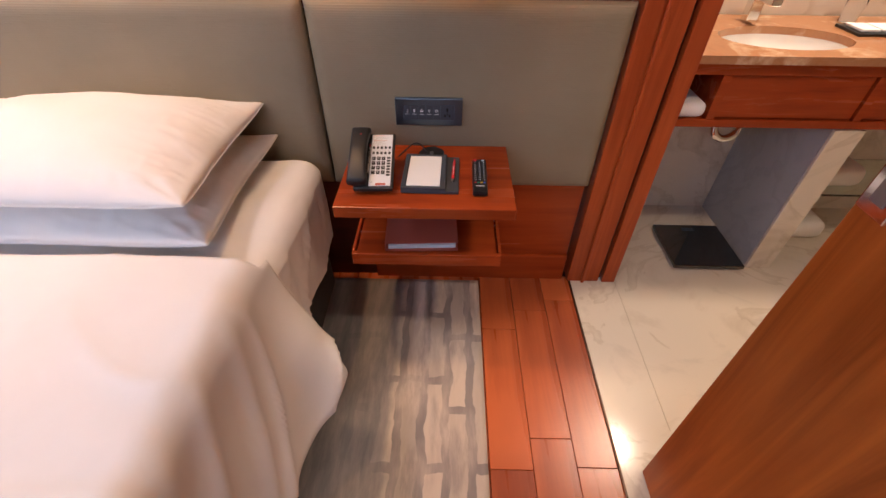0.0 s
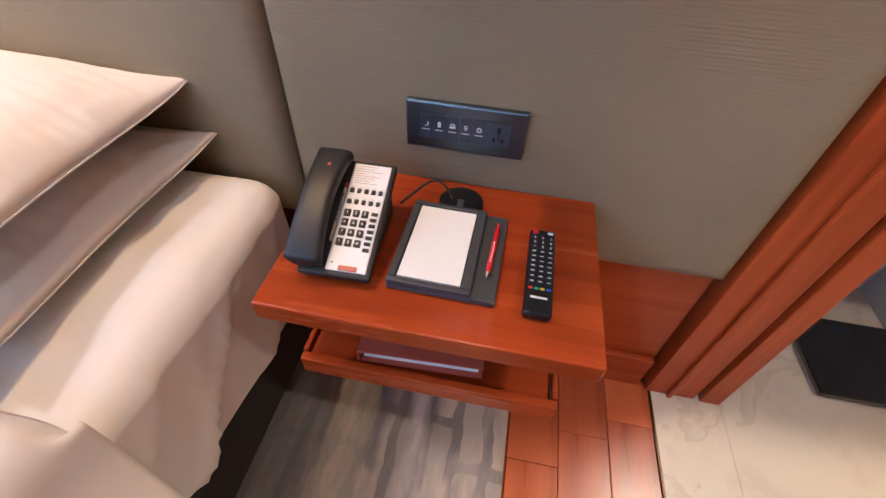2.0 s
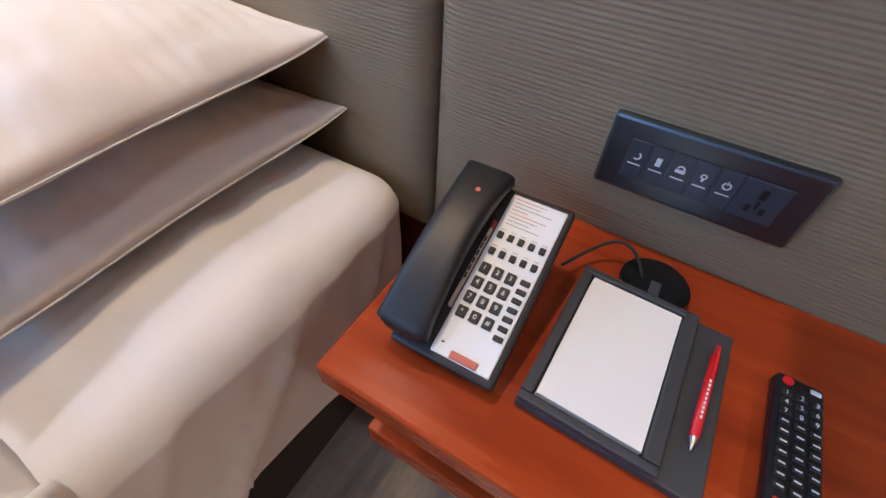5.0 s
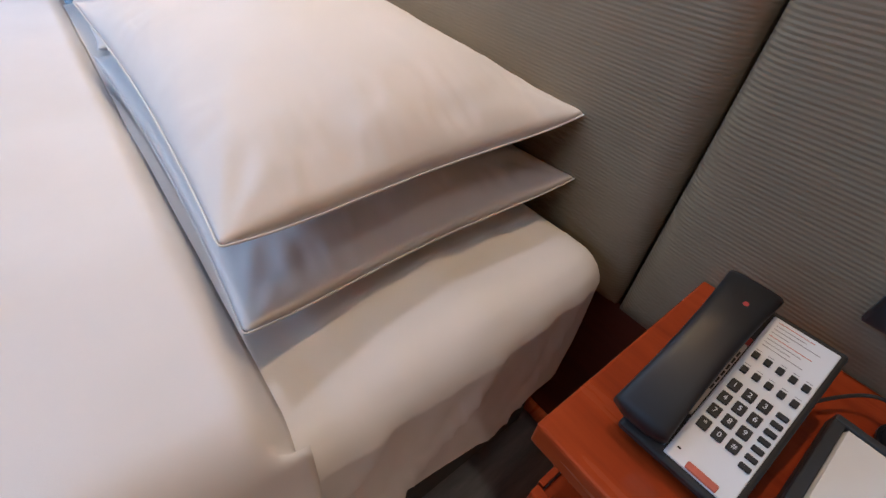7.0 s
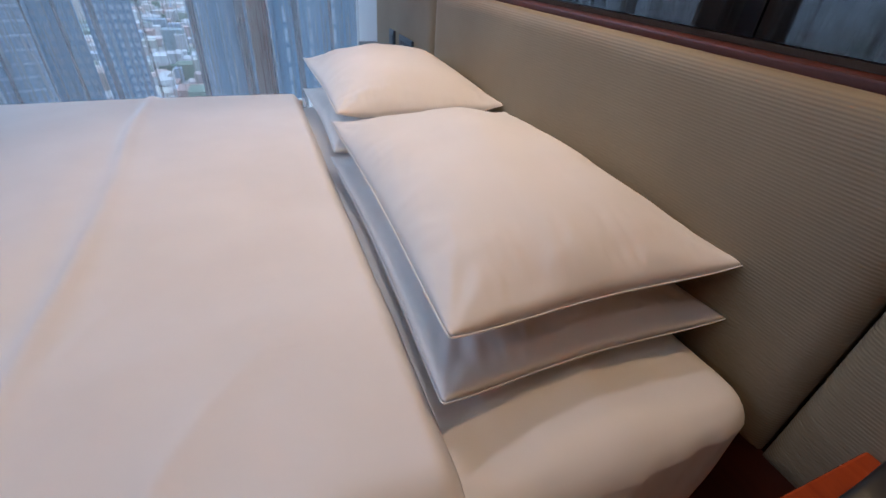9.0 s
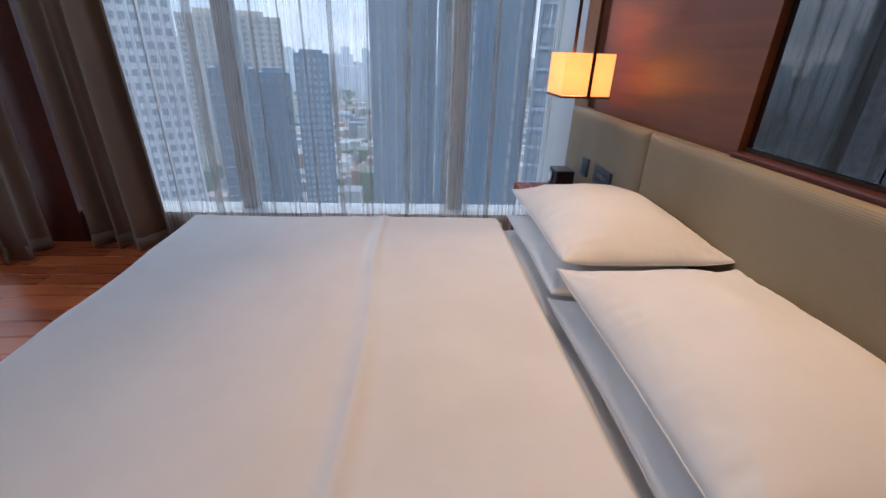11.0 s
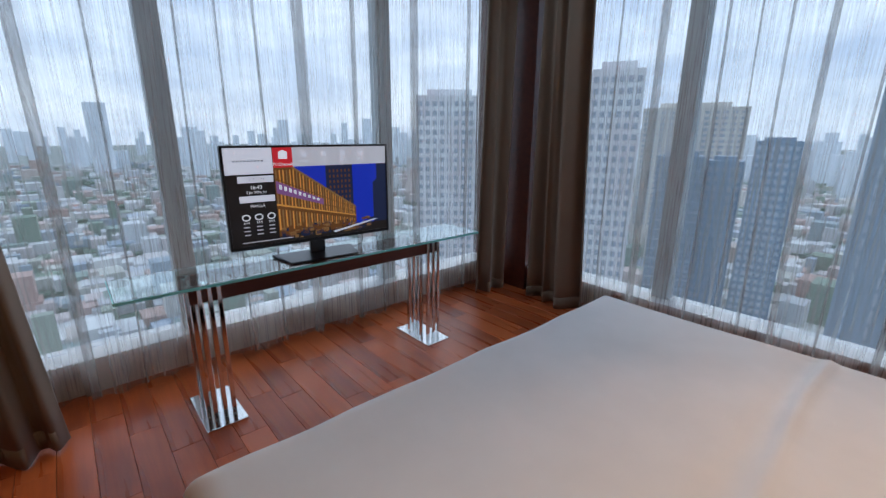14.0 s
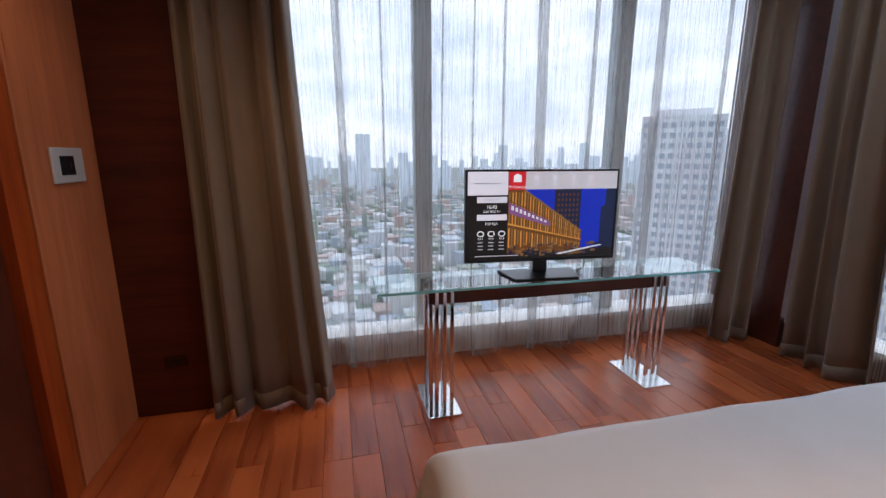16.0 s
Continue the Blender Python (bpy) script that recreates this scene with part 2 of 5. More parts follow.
def sheer_material():
    m = bpy.data.materials.new("grey_sheer_voile")
    m.use_nodes = True
    n, l = m.node_tree.nodes, m.node_tree.links
    n.clear()
    out, mix, clear = n.new("ShaderNodeOutputMaterial"), n.new("ShaderNodeMixShader"), n.new("ShaderNodeBsdfTransparent")
    both, dif, tra = n.new("ShaderNodeMixShader"), n.new("ShaderNodeBsdfDiffuse"), n.new("ShaderNodeBsdfTranslucent")
    dif.inputs["Color"].default_value = (0.36, 0.33, 0.30, 1)
    tra.inputs["Color"].default_value = (0.52, 0.50, 0.47, 1)
    both.inputs["Fac"].default_value = 0.55
    uv, sep = n.new("ShaderNodeUVMap"), n.new("ShaderNodeMapping")
    uv.uv_map = "UVMap"
    sep.inputs["Scale"].default_value = (70.0, 1.2, 1)
    l.new(uv.outputs["UV"], sep.inputs["Vector"])
    a = node(n, "ShaderNodeTexNoise", Scale=1.0, Detail=3.0, Roughness=0.7)
    l.new(sep.outputs["Vector"], a.inputs["Vector"])
    c = ramp(n, l, a.outputs["Fac"], (0.36, (0.27, 0.27, 0.27)), (0.62, (0.50, 0.50, 0.50)))
    l.new(c, mix.inputs["Fac"])
    l.new(dif.outputs[0], both.inputs[1]), l.new(tra.outputs[0], both.inputs[2])
    l.new(clear.outputs[0], mix.inputs[1]), l.new(both.outputs[0], mix.inputs[2])
    l.new(mix.outputs[0], out.inputs["Surface"])
    return m


SHEER = sheer_material()


def glass_material(name, tint, rough=0.0):
    m, n, l, b = material(name, tint, rough)
    b.inputs["Transmission Weight"].default_value, b.inputs["IOR"].default_value = 1.0, 1.45
    return m


GLASS = glass_material("clear_window_glass", (0.96, 0.98, 0.99))
GLASS.node_tree.nodes["Principled BSDF"].inputs["IOR"].default_value = 1.12
TABLE_GLASS = glass_material("greenish_table_glass", (0.86, 0.97, 0.95))
EDGE_GLASS, *_ = material("aqua_glass_edge", (0.22, 0.62, 0.60), 0.12)


def glow(name, colour, strength):
    m = bpy.data.materials.new(name)
    m.use_nodes = True
    b = m.node_tree.nodes["Principled BSDF"]
    b.inputs["Base Color"].default_value = (*(min(1, c) for c in colour), 1)
    b.inputs["Emission Color"].default_value, b.inputs["Emission Strength"].default_value = (*colour, 1), strength
    b.inputs["Roughness"].default_value = 0.35
    return m


SHADE = glow("lit_parchment_shade", (1.0, 0.50, 0.17), 1.15)
sn, sl = SHADE.node_tree.nodes, SHADE.node_tree.links
s_clear, s_mix = sn.new("ShaderNodeBsdfTransparent"), sn.new("ShaderNodeMixShader")
s_clear.inputs["Color"].default_value, s_mix.inputs["Fac"].default_value = (1.0, 0.82, 0.6, 1), 0.62
sl.new(s_clear.outputs[0], s_mix.inputs[1]), sl.new(sn["Principled BSDF"].outputs[0], s_mix.inputs[2])
sl.new(s_mix.outputs[0], sn["Material Output"].inputs["Surface"])


# ---- mesh helpers ----
def link(name, bm, mat, parent=None, label="", smooth=False):
    me = bpy.data.meshes.new(name)
    bm.to_mesh(me)
    bm.free()
    for mm in mat if isinstance(mat, (list, tuple)) else (mat,):
        me.materials.append(mm)
    if smooth:
        me.polygons.foreach_set("use_smooth", [True] * len(me.polygons))
    ob = new(name, me)
    if parent is not None:
        ob.parent = parent
        ob.matrix_parent_inverse = Matrix.Identity(4)
    if label:
        ob["label"] = label
    return ob


part = link


def base(name, x=0, y=0, z=0, label="", category="", group="", kind="", m=None):
    ob = new(name)
    ob.matrix_world = m if m is not None else pose(x, y, z)
    return tagged(ob, label, category, group, kind)


def box(x0, x1, y0, y1, z0, z1, bevel=0.0, seg=2, bm=None):
    bm = bm or bmesh.new()
    m = Matrix.LocRotScale(((x0 + x1) / 2, (y0 + y1) / 2, (z0 + z1) / 2), None, (x1 - x0, y1 - y0, z1 - z0))
    made = bmesh.ops.create_cube(bm, size=1, matrix=m)["verts"]
    if bevel:
        edges = list({e for v in made for e in v.link_edges})
        bmesh.ops.bevel(bm, geom=edges, offset=bevel, segments=seg, profile=0.5, affect="EDGES")
    return bm


def tube(r, a, b, seg=16, r2=None, bm=None, bevel=0.0):
    bm = bm or bmesh.new()
    a, b = Vector(a), Vector(b)
    m = Matrix.Translation((a + b) / 2) @ (b - a).to_track_quat("Z", "Y").to_matrix().to_4x4()
    made = bmesh.ops.create_cone(bm, cap_ends=True, segments=seg, radius1=r, radius2=r if r2 is None else r2, depth=(b - a).length, matrix=m)["verts"]
    if bevel:
        rims = [e for v in made for e in v.link_edges if len(e.link_faces) == 2 and any(len(f.verts) > 4 for f in e.link_faces)]
        bmesh.ops.bevel(bm, geom=list(set(rims)), offset=bevel, segments=2, affect="EDGES")
    return bm


def grid(nu, nv, fn, bm=None, uv=None):
    """A sheet of nu by nv cells whose corners fn(u, v) places, u and v from 0 to 1."""
    bm = bm or bmesh.new()
    vs = [[bm.verts.new(fn(i / nu, j / nv)) for j in range(nv + 1)] for i in range(nu + 1)]
    lay = bm.loops.layers.uv.new("UVMap") if uv else None
    for i in range(nu):
        for j in range(nv):
            f = bm.faces.new((vs[i][j], vs[i + 1][j], vs[i + 1][j + 1], vs[i][j + 1]))
            if uv:
                for lp, (p, q) in zip(f.loops, ((i, j), (i + 1, j), (i + 1, j + 1), (i, j + 1))):
                    lp[lay].uv = (p / nu * uv[0], q / nv * uv[1])
    return bm


def cable(name, points, r, mat, parent=None, label=""):
    cu = bpy.data.curves.new(name, "CURVE")
    cu.dimensions, cu.bevel_depth, cu.bevel_resolution = "3D", r, 3
    sp = cu.splines.new("NURBS")
    sp.points.add(len(points) - 1)
    for p, c in zip(sp.points, points):
        p.co = (*c, 1)
    sp.use_endpoint_u, sp.order_u = True, 3
    tmp = bpy.data.objects.new(name, cu)
    scene.collection.objects.link(tmp)
    me = bpy.data.meshes.new_from_object(tmp.evaluated_get(bpy.context.evaluated_depsgraph_get()))
    bpy.data.objects.remove(tmp)
    me.materials.append(mat)
    me.polygons.foreach_set("use_smooth", [True] * len(me.polygons))
    ob = new(name, me)
    if parent is not None:
        ob.parent, ob.matrix_parent_inverse = parent, Matrix.Identity(4)
    if label:
        ob["label"] = label
    return ob


def text(name, words, size, m, mat, parent=None, label=""):
    cu = bpy.data.curves.new(name, "FONT")
    cu.body, cu.size, cu.align_x, cu.align_y, cu.extrude = words, size, "CENTER", "CENTER", 0.0002
    tmp = bpy.data.objects.new(name, cu)
    scene.collection.objects.link(tmp)
    me = bpy.data.meshes.new_from_object(tmp.evaluated_get(bpy.context.evaluated_depsgraph_get()))
    bpy.data.objects.remove(tmp)
    me.materials.append(mat)
    ob = new(name, me)
    ob.matrix_basis = m
    if parent is not None:
        ob.parent, ob.matrix_parent_inverse = parent, Matrix.Identity(4)
    if label:
        ob["label"] = label
    return ob


def structure(name, bm, mat, label, category):
    return tagged(link(name, bm, mat), label, category, "", "structure")


# ---- the room's shell ----
CEIL = 2.85
subfloor = structure("floor", box(-3.5, 0.94, -4.2, 0.3, -0.2, -0.012), JOINT, "reddish brown polished hardwood plank floor", "floor")
structure("floor_entry", box(0.94, 2.6, -4.2, -1.9, -0.2, -0.006), FLOOR_WOOD, "reddish brown hardwood floor beside the closet wall", "floor")
structure("floor_bathroom", box(1.145, 3.4, -1.9, 1.1, -0.2, 0.0), MARBLE, "polished cream marble bathroom floor with brown veins", "floor")
structure("door_threshold", box(0.94, 1.143, -1.9, 0.02, -0.2, 0.004, 0.003), MARBLE, "pale marble strip between wood floor and bathroom", "threshold")
structure("threshold_trim", box(0.934, 0.94, -1.9, 0.02, -0.01, 0.006), BRONZE, "thin metal trim between marble and wood floor", "trim")
structure("ceiling", box(-3.5, 3.4, -4.2, 1.3, CEIL, CEIL + 0.15), CEIL_PAINT, "plain white painted ceiling", "ceiling")
wall_n = structure("wall_north", box(-2.86, 0.905, 0.11, 0.25, 0, CEIL), DARK_WOOD, "dark stained wall behind the headboard", "wall")
# dark wood here paints the shadow between bed and nightstand
structure("wall_panel_bed", box(-2.84, 0.06, 0.03, 0.108, 0, 0.5), DARK_WOOD, "base panel darkened for the shadow behind the bed", "wall panel")
structure("wall_panel_base", box(0.062, 0.905, 0.03, 0.108, 0, 0.5), CHERRY_X, "cherry veneer panel under the padded headboard", "wall panel")
structure("baseboard", box(0.062, 0.905, 0.012, 0.03, 0, 0.14, 0.003), CHERRY_X, "low cherry skirting below the headboard", "baseboard")
structure("wall_panel", box(-2.62, -1.37, 0.06, 0.108, 1.12, CEIL), WALL_CHERRY, "brown cherry veneer panel above the headboard", "wall panel")
structure("headboard_ledge", box(-1.37, 0.9, 0.035, 0.108, 1.10, 1.145, 0.004), DARK_WOOD, "narrow dark cherry ledge on top of the headboard", "ledge")
glassband = base("interior_window", 0, 0, 0, "black tinted glass band above the headboard ledge", "window", "", "structure")
for a, b in ((-1.365, -0.92), (-0.915, -0.46), (-0.455, 0.21), (0.215, 0.9)):
    part("pane", box(a, b, 0.085, 0.107, 1.16, 2.45), BLACK_GLASS, glassband)
part("rail", box(-1.37, 0.9, 0.078, 0.107, 1.146, 1.158), BRONZE, glassband, "dark bronze bottom rail")
part("rail", box(-1.37, 0.9, 0.078, 0.107, 2.452, 2.49), BRONZE, glassband)
structure("wall_header", box(-1.368, 0.905, 0.06, 0.108, 2.492, CEIL), CHERRY_X, "cherry veneer band over the tinted glass", "wall panel")
# the side walls beside and above the side window
structure("wall_west", box(-3.5, -3.34, -4.2, 0.25, -0.2, 0.2), WALL_PAINT, "low painted wall under the side window", "wall")
structure("wall_west_return", box(-3.5, -2.862, 0.02, 0.25, 0.2, CEIL), FRAME_PAINT, "grey painted return between window and headboard", "wall")
structure("corner_column", box(-3.5, -3.2, -4.2, -3.5, 0.0, CEIL), DARK_WOOD, "dark cherry clad corner column between the windows", "column")
structure("wall_south", box(-3.2, 0.78, -4.2, -4.02, -0.2, 0.2), WALL_PAINT, "low painted wall under the end window", "wall")
structure("window_sill", box(-3.2, 0.78, -4.2, -3.95, 0.2, 0.235, 0.004), SILL, "white stone sill of the end window", "sill")
structure("window_sill_side", box(-3.5, -3.24, -3.5, 0.02, 0.2, 0.235, 0.004), SILL, "white stone sill of the side window", "sill")
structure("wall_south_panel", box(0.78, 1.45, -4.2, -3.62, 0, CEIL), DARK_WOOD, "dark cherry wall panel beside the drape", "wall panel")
closet = base("wall_east", 0, 0, 0, "cherry veneer closet wall with narrow vertical joints", "wall", "", "structure")
# this panel's window sheen is in its paler veneer colour
part("panel", box(1.3, 1.45, -3.615, -3.06, 0, CEIL, 0.002), CHERRY_SHEEN, closet)
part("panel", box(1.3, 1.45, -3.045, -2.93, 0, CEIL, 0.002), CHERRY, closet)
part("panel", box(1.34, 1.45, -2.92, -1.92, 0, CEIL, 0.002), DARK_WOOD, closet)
part("joint", box(1.33, 1.44, -3.06, -3.045, 0, CEIL), JOINT, closet)
structure("wall_pocket", box(1.10, 1.3, -1.9, -1.0, 0.0, CEIL), CHERRY, "cherry clad wall that takes the sliding door", "wall")
structure("wall_closet_return", box(1.10, 1.45, -1.92, -1.902, 0.0, CEIL), CHERRY, "cherry clad end of the sliding door wall", "wall")
structure("door_header", box(0.93, 1.3, -1.0, -0.002, 2.15, CEIL), CHERRY, "cherry panel above the bathroom opening", "wall panel")
# bathroom shell
structure("wall_bath_north", box(1.14, 3.4, 0.60, 0.75, 0, CEIL), MARBLE, "polished cream marble wall behind the vanity", "wall")
structure("wall_bath_east", box(3.3, 3.4, -1.9, 0.60, 0, CEIL), MARBLE, "cream marble bathroom side wall", "wall")
structure("wall_bath_south", box(1.3, 3.3, -1.9, -1.8, 0, CEIL), MARBLE, "cream marble bathroom end wall", "wall")
structure("wall_bath_west", box(0.92, 1.14, 0.23, 0.75, 0, CEIL), MARBLE, "cream marble wall beside the vanity", "wall")
post = base("door_frame", 0, 0, 0, "cherry veneer door frame with stepped mouldings", "door frame", "", "structure")
part("jamb", box(0.925, 1.065, -0.002, 0.21, 0.004, CEIL, 0.003), CHERRY, post)
part("stop", box(1.067, 1.079, 0.022, 0.20, 0.004, CEIL), JOINT, post)
part("jamb", box(1.081, 1.139, -0.006, 0.21, 0.004, CEIL, 0.003), CHERRY, post)
part("bead", box(0.985, 1.0, -0.014, -0.003, 0.004, CEIL, 0.004), CHERRY, post)

slide = base("sliding_door", 1.005, -0.826, 0, "glossy cherry veneer sliding door standing half open", "door", "", "structure")
part("leaf", box(0.0, 0.045, -0.92, 0.0, 0.006, 2.14, 0.003), DOOR_WOOD, slide)
hd = part("handle", box(-0.006, 0.0, -0.062, -0.004, 1.045, 1.21, 0.003), CHROME, slide, "chrome recessed pull")
part("cup", box(-0.008, -0.0062, -0.046, -0.020, 1.065, 1.19, 0.001), STEEL, hd)


# ---- windows ----
def window(name, along, lines, place, sides, label):
    """along: 'x' or 'y'; lines: mullion centres; sides: the two ends."""
    w = base(name, 0, 0, 0, label, "window", "", "structure")
    def bar(a, b, d0, d1, z0, z1):
        return box(a, b, place + d0, place + d1, z0, z1, 0.004) if along == "x" else box(place + d0, place + d1, a, b, z0, z1, 0.004)
    for c in lines:
        part("mullion", bar(c - 0.06, c + 0.06, -0.05, 0.07, 0.237, CEIL - 0.1), FRAME_PAINT, w)
    part("head_rail", bar(sides[0], sides[1], -0.05, 0.07, CEIL - 0.098, CEIL - 0.002), FRAME_PAINT, w)
    ends = [sides[0], *lines, sides[1]]
    for a, b in zip(ends, ends[1:]):
        p = part("pane", box(a + 0.062, b - 0.062, place, place + 0.008, 0.24, CEIL - 0.102) if along == "x" else box(place, place + 0.008, a + 0.062, b - 0.062, 0.24, CEIL - 0.102), GLASS, w)
        p.visible_shadow = False


window("window_end", "x", (-2.02, -0.48), -4.12, (-3.2, 0.78), "floor to ceiling end window with pale grey mullions")
window("window_side", "y", (-2.3, -0.68), -3.42, (-3.5, 0.02), "floor to ceiling side window with pale grey mullions")


def sheer(name, along, a, b, place, seed, label, folds):
    """A voile sheet from a to b with soft waves, and tight gathers at the given shares of its width."""
    rnd = random.Random(seed)
    ph = [rnd.uniform(0, 6.28) for _ in range(5)]
    width = b - a
    def run(u, v):
        s = a + width * u
        low = 0.55 + 0.45 * (1 - v)
        d = 0.022 * math.sin(s * 21 + ph[0]) + 0.012 * math.sin(s * 47 + ph[1]) + 0.02 * math.sin(s * 8.3 + ph[2])
        d *= low
        for f, wide, deep in folds:
            g = (u - f) * width / wide
            if abs(g) < 1:
                d += deep * math.cos(g * 1.5708) * (0.75 + 0.25 * v)
                s -= wide * 0.95 * math.sin(g * 3.1416)
        s += 0.012 * math.sin(v * 3 + ph[3] + s * 5)
        z = 0.025 + 0.02 * abs(math.sin(s * 9 + ph[4])) * (1 - v) + (CEIL - 0.06) * v
        return (s, place + d, z) if along == "x" else (place + d, s, z)
    ob = link(name, grid(900, 12, run, uv=(width, 2.8)), SHEER, smooth=True)
    return tagged(ob, label, "curtain")


sheer("sheer_curtain", "x", -3.0, 0.58, -3.88, 3, "grey translucent voile curtain with fine vertical lines at the end window",
      ((0.08, 0.03, 0.04), (0.235, 0.07, 0.06), (0.32, 0.014, 0.03), (0.385, 0.04, 0.05), (0.49, 0.065, 0.06), (0.56, 0.014, 0.03), (0.618, 0.016, 0.03), (0.68, 0.014, 0.03), (0.79, 0.012, 0.02), (0.86, 0.045, 0.05), (0.93, 0.02, 0.03)))
sheer("sheer_curtain", "y", -3.25, -0.02, -3.2, 8, "grey translucent voile curtain with fine vertical lines at the side window",
      ((0.16, 0.014, 0.03), (0.25, 0.05, 0.05), (0.37, 0.022, 0.04), (0.42, 0.012, 0.02), (0.47, 0.016, 0.03), (0.53, 0.034, 0.05), (0.60, 0.014, 0.03), (0.68, 0.034, 0.05), (0.76, 0.05, 0.06), (0.81, 0.014, 0.03), (0.867, 0.04, 0.05), (0.94, 0.02, 0.03)))


def drape(along, a, b, place, seed, label, anchor, wide=0.25):
    rnd = random.Random(seed)
    p, q = rnd.uniform(0, 6), rnd.uniform(0, 6)
    n = max(2, round((b - a) / 0.15))
    def run(u, v):
        flare = 1 + wide * (1 - v) ** 1.6
        s = anchor + (a + (b - a) * u - anchor) * flare
        w = u + 0.05 * math.sin(u * 9 + q)
        d = 0.045 * math.sin(w * n * 6.283 + p) * (0.75 + 0.25 * (1 - v)) + 0.03 * math.sin(u * n * 2.7 + q + v) + 0.008 * math.sin(w * n * 14 + v * 2)
        z = 0.012 + 0.008 * math.sin(u * 17) * (1 - v) + (CEIL - 0.03) * v
        return (s, place + d, z) if along == "x" else (place + d, s, z)
    ob = link("drape", grid(180, 12, run), DRAPE, smooth=True)
    into = 0.006

    def low(u, v):
        p = Vector(run(u, v * 0.035))
        return p + (Vector((0, into, 0)) if along == "x" else Vector((into, 0, 0)))
    hem = part("hem", grid(180, 2, low), DRAPE, ob, "doubled hem", smooth=True)
    hem.modifiers.new("thickness", "SOLIDIFY").thickness = 0.003
    ob.modifiers.new("thickness", "SOLIDIFY").thickness = 0.006
    return tagged(ob, label, "curtain", "heavy drapes")


drape("x", 0.33, 0.86, -3.535, 1, "heavy taupe drape gathered at the end window", 0.86)
drape("x", -3.12, -2.84, -3.70, 2, "heavy taupe drape gathered in the corner", -3.12)
drape("y", -3.36, -2.92, -3.10, 3, "heavy taupe drape gathered at the side window", -3.36)


# ---- bed ----
def pad_panel(name, x0, x1, z0, z1, label):
    """An upholstered panel with soft pillowed edges."""
    w, h, r = x1 - x0, z1 - z0, 0.045
    def run(u, v):
        def ease(t):
            return 0.5 - 0.5 * math.cos(math.pi * t)
        su, sv = x0 + w * ease(u) if 0 < u < 1 else x0 + w * u, z0 + h * ease(v) if 0 < v < 1 else z0 + h * v
        e = min(su - x0, x1 - su, sv - z0, z1 - sv)
        k = min(1, e / r)
        return (su, 0.028 - 0.032 * math.sqrt(max(0, 1 - (1 - k) ** 2)), sv)
    bm = grid(36, 28, run)
    box(x0 + 0.004, x1 - 0.004, 0.03, 0.105, z0 + 0.004, z1 - 0.004, bm=bm)
    return tagged(link(name, bm, HEAD_CLOTH, smooth=False), label, "headboard", "padded headboard panels")


for f in (pad_panel("headboard_panel", -0.052, 0.915, 0.502, 1.13, "ribbed taupe padded headboard panel beside the bathroom door"),
          pad_panel("headboard_panel", -1.838, -0.058, 0.502, 1.13, "wide ribbed taupe padded headboard panel behind the bed"),
          pad_panel("headboard_panel", -2.838, -1.844, 0.502, 1.13, "ribbed taupe padded headboard panel beside the window")):
    for pl in f.data.polygons:
        pl.use_smooth = True

BX0, BX1, BY0, BY1 = -1.95, -0.068, -2.0, -0.025
bed = base("bed", -1.02, -1.0, 0, "king size bed with white fitted sheet on a dark base", "bed")
part("bed_base", box(-0.86, 0.905, -0.93, 0.95, 0.02, 0.27, 0.01), BED_BASE, bed, "black cloth bed base")


def mattress_mesh():
    bm = box(BX0 + 1.02, BX1 + 1.02, BY0 + 1.0, BY1 + 1.0, 0.272, 0.645)
    bmesh.ops.subdivide_edges(bm, edges=bm.edges[:], cuts=90, use_grid_fill=True)
    cx, cy = (BX0 + BX1) / 2 + 1.02, (BY0 + BY1) / 2 + 1.0
    hx, hy, r = (BX1 - BX0) / 2, (BY1 - BY0) / 2, 0.075
    for v in bm.verts:
        dx, dy, dz = v.co.x - cx, v.co.y - cy, v.co.z - 0.4585
        c = Vector((max(-hx + r, min(hx - r, dx)), max(-hy + r, min(hy - r, dy)), max(-0.1865 + 0.05, min(0.1865 - 0.05, dz))))
        d = Vector((dx, dy, dz)) - c
        if d.length > 1e-6:
            lim = r if abs(d.z) < 0.001 else 0.05 + (r - 0.05) * (1 - abs(d.z) / d.length)
            d = d.normalized() * lim
        v.co = Vector((cx, cy, 0.4585)) + c + d
        if v.co.y < 0.42 and v.co.x > 0.5:
            v.co.x -= 0.035 * min(1, (0.42 - v.co.y) / 0.1)
        soft = noise.noise(v.co * 5) * 0.007 + noise.noise(Vector((v.co.x * 3, v.co.y * 16, v.co.z * 2))) * 0.009
        if v.co.x > 0.78 and v.co.z < 0.63:
            low = min(1, (0.63 - v.co.z) / 0.12)
            for c0, lean, deep, wide in ((0.90, 0.5, 0.016, 0.017), (0.82, 0.35, 0.010, 0.013), (0.72, 0.8, 0.018, 0.018), (0.62, 0.4, 0.010, 0.013), (0.53, 0.9, 0.015, 0.017), (0.40, 0.6, 0.010, 0.015)):
                soft += deep * low * math.exp(-(((v.co.y - c0 + lean * (0.63 - v.co.z)) / wide) ** 2))
        elif v.co.x > 0.6:
            soft += 0.004 * max(0, 1 - 2.2 * abs(noise.noise(Vector((v.co.x * 4 + v.co.y * 3, v.co.y * 7, 2))))) ** 3
        v.co += d.normalized() * soft if d.length > 1e-6 else Vector()
    return bm


part("mattress", mattress_mesh(), LINEN, bed, "white fitted sheet pulled over the mattress", smooth=True)


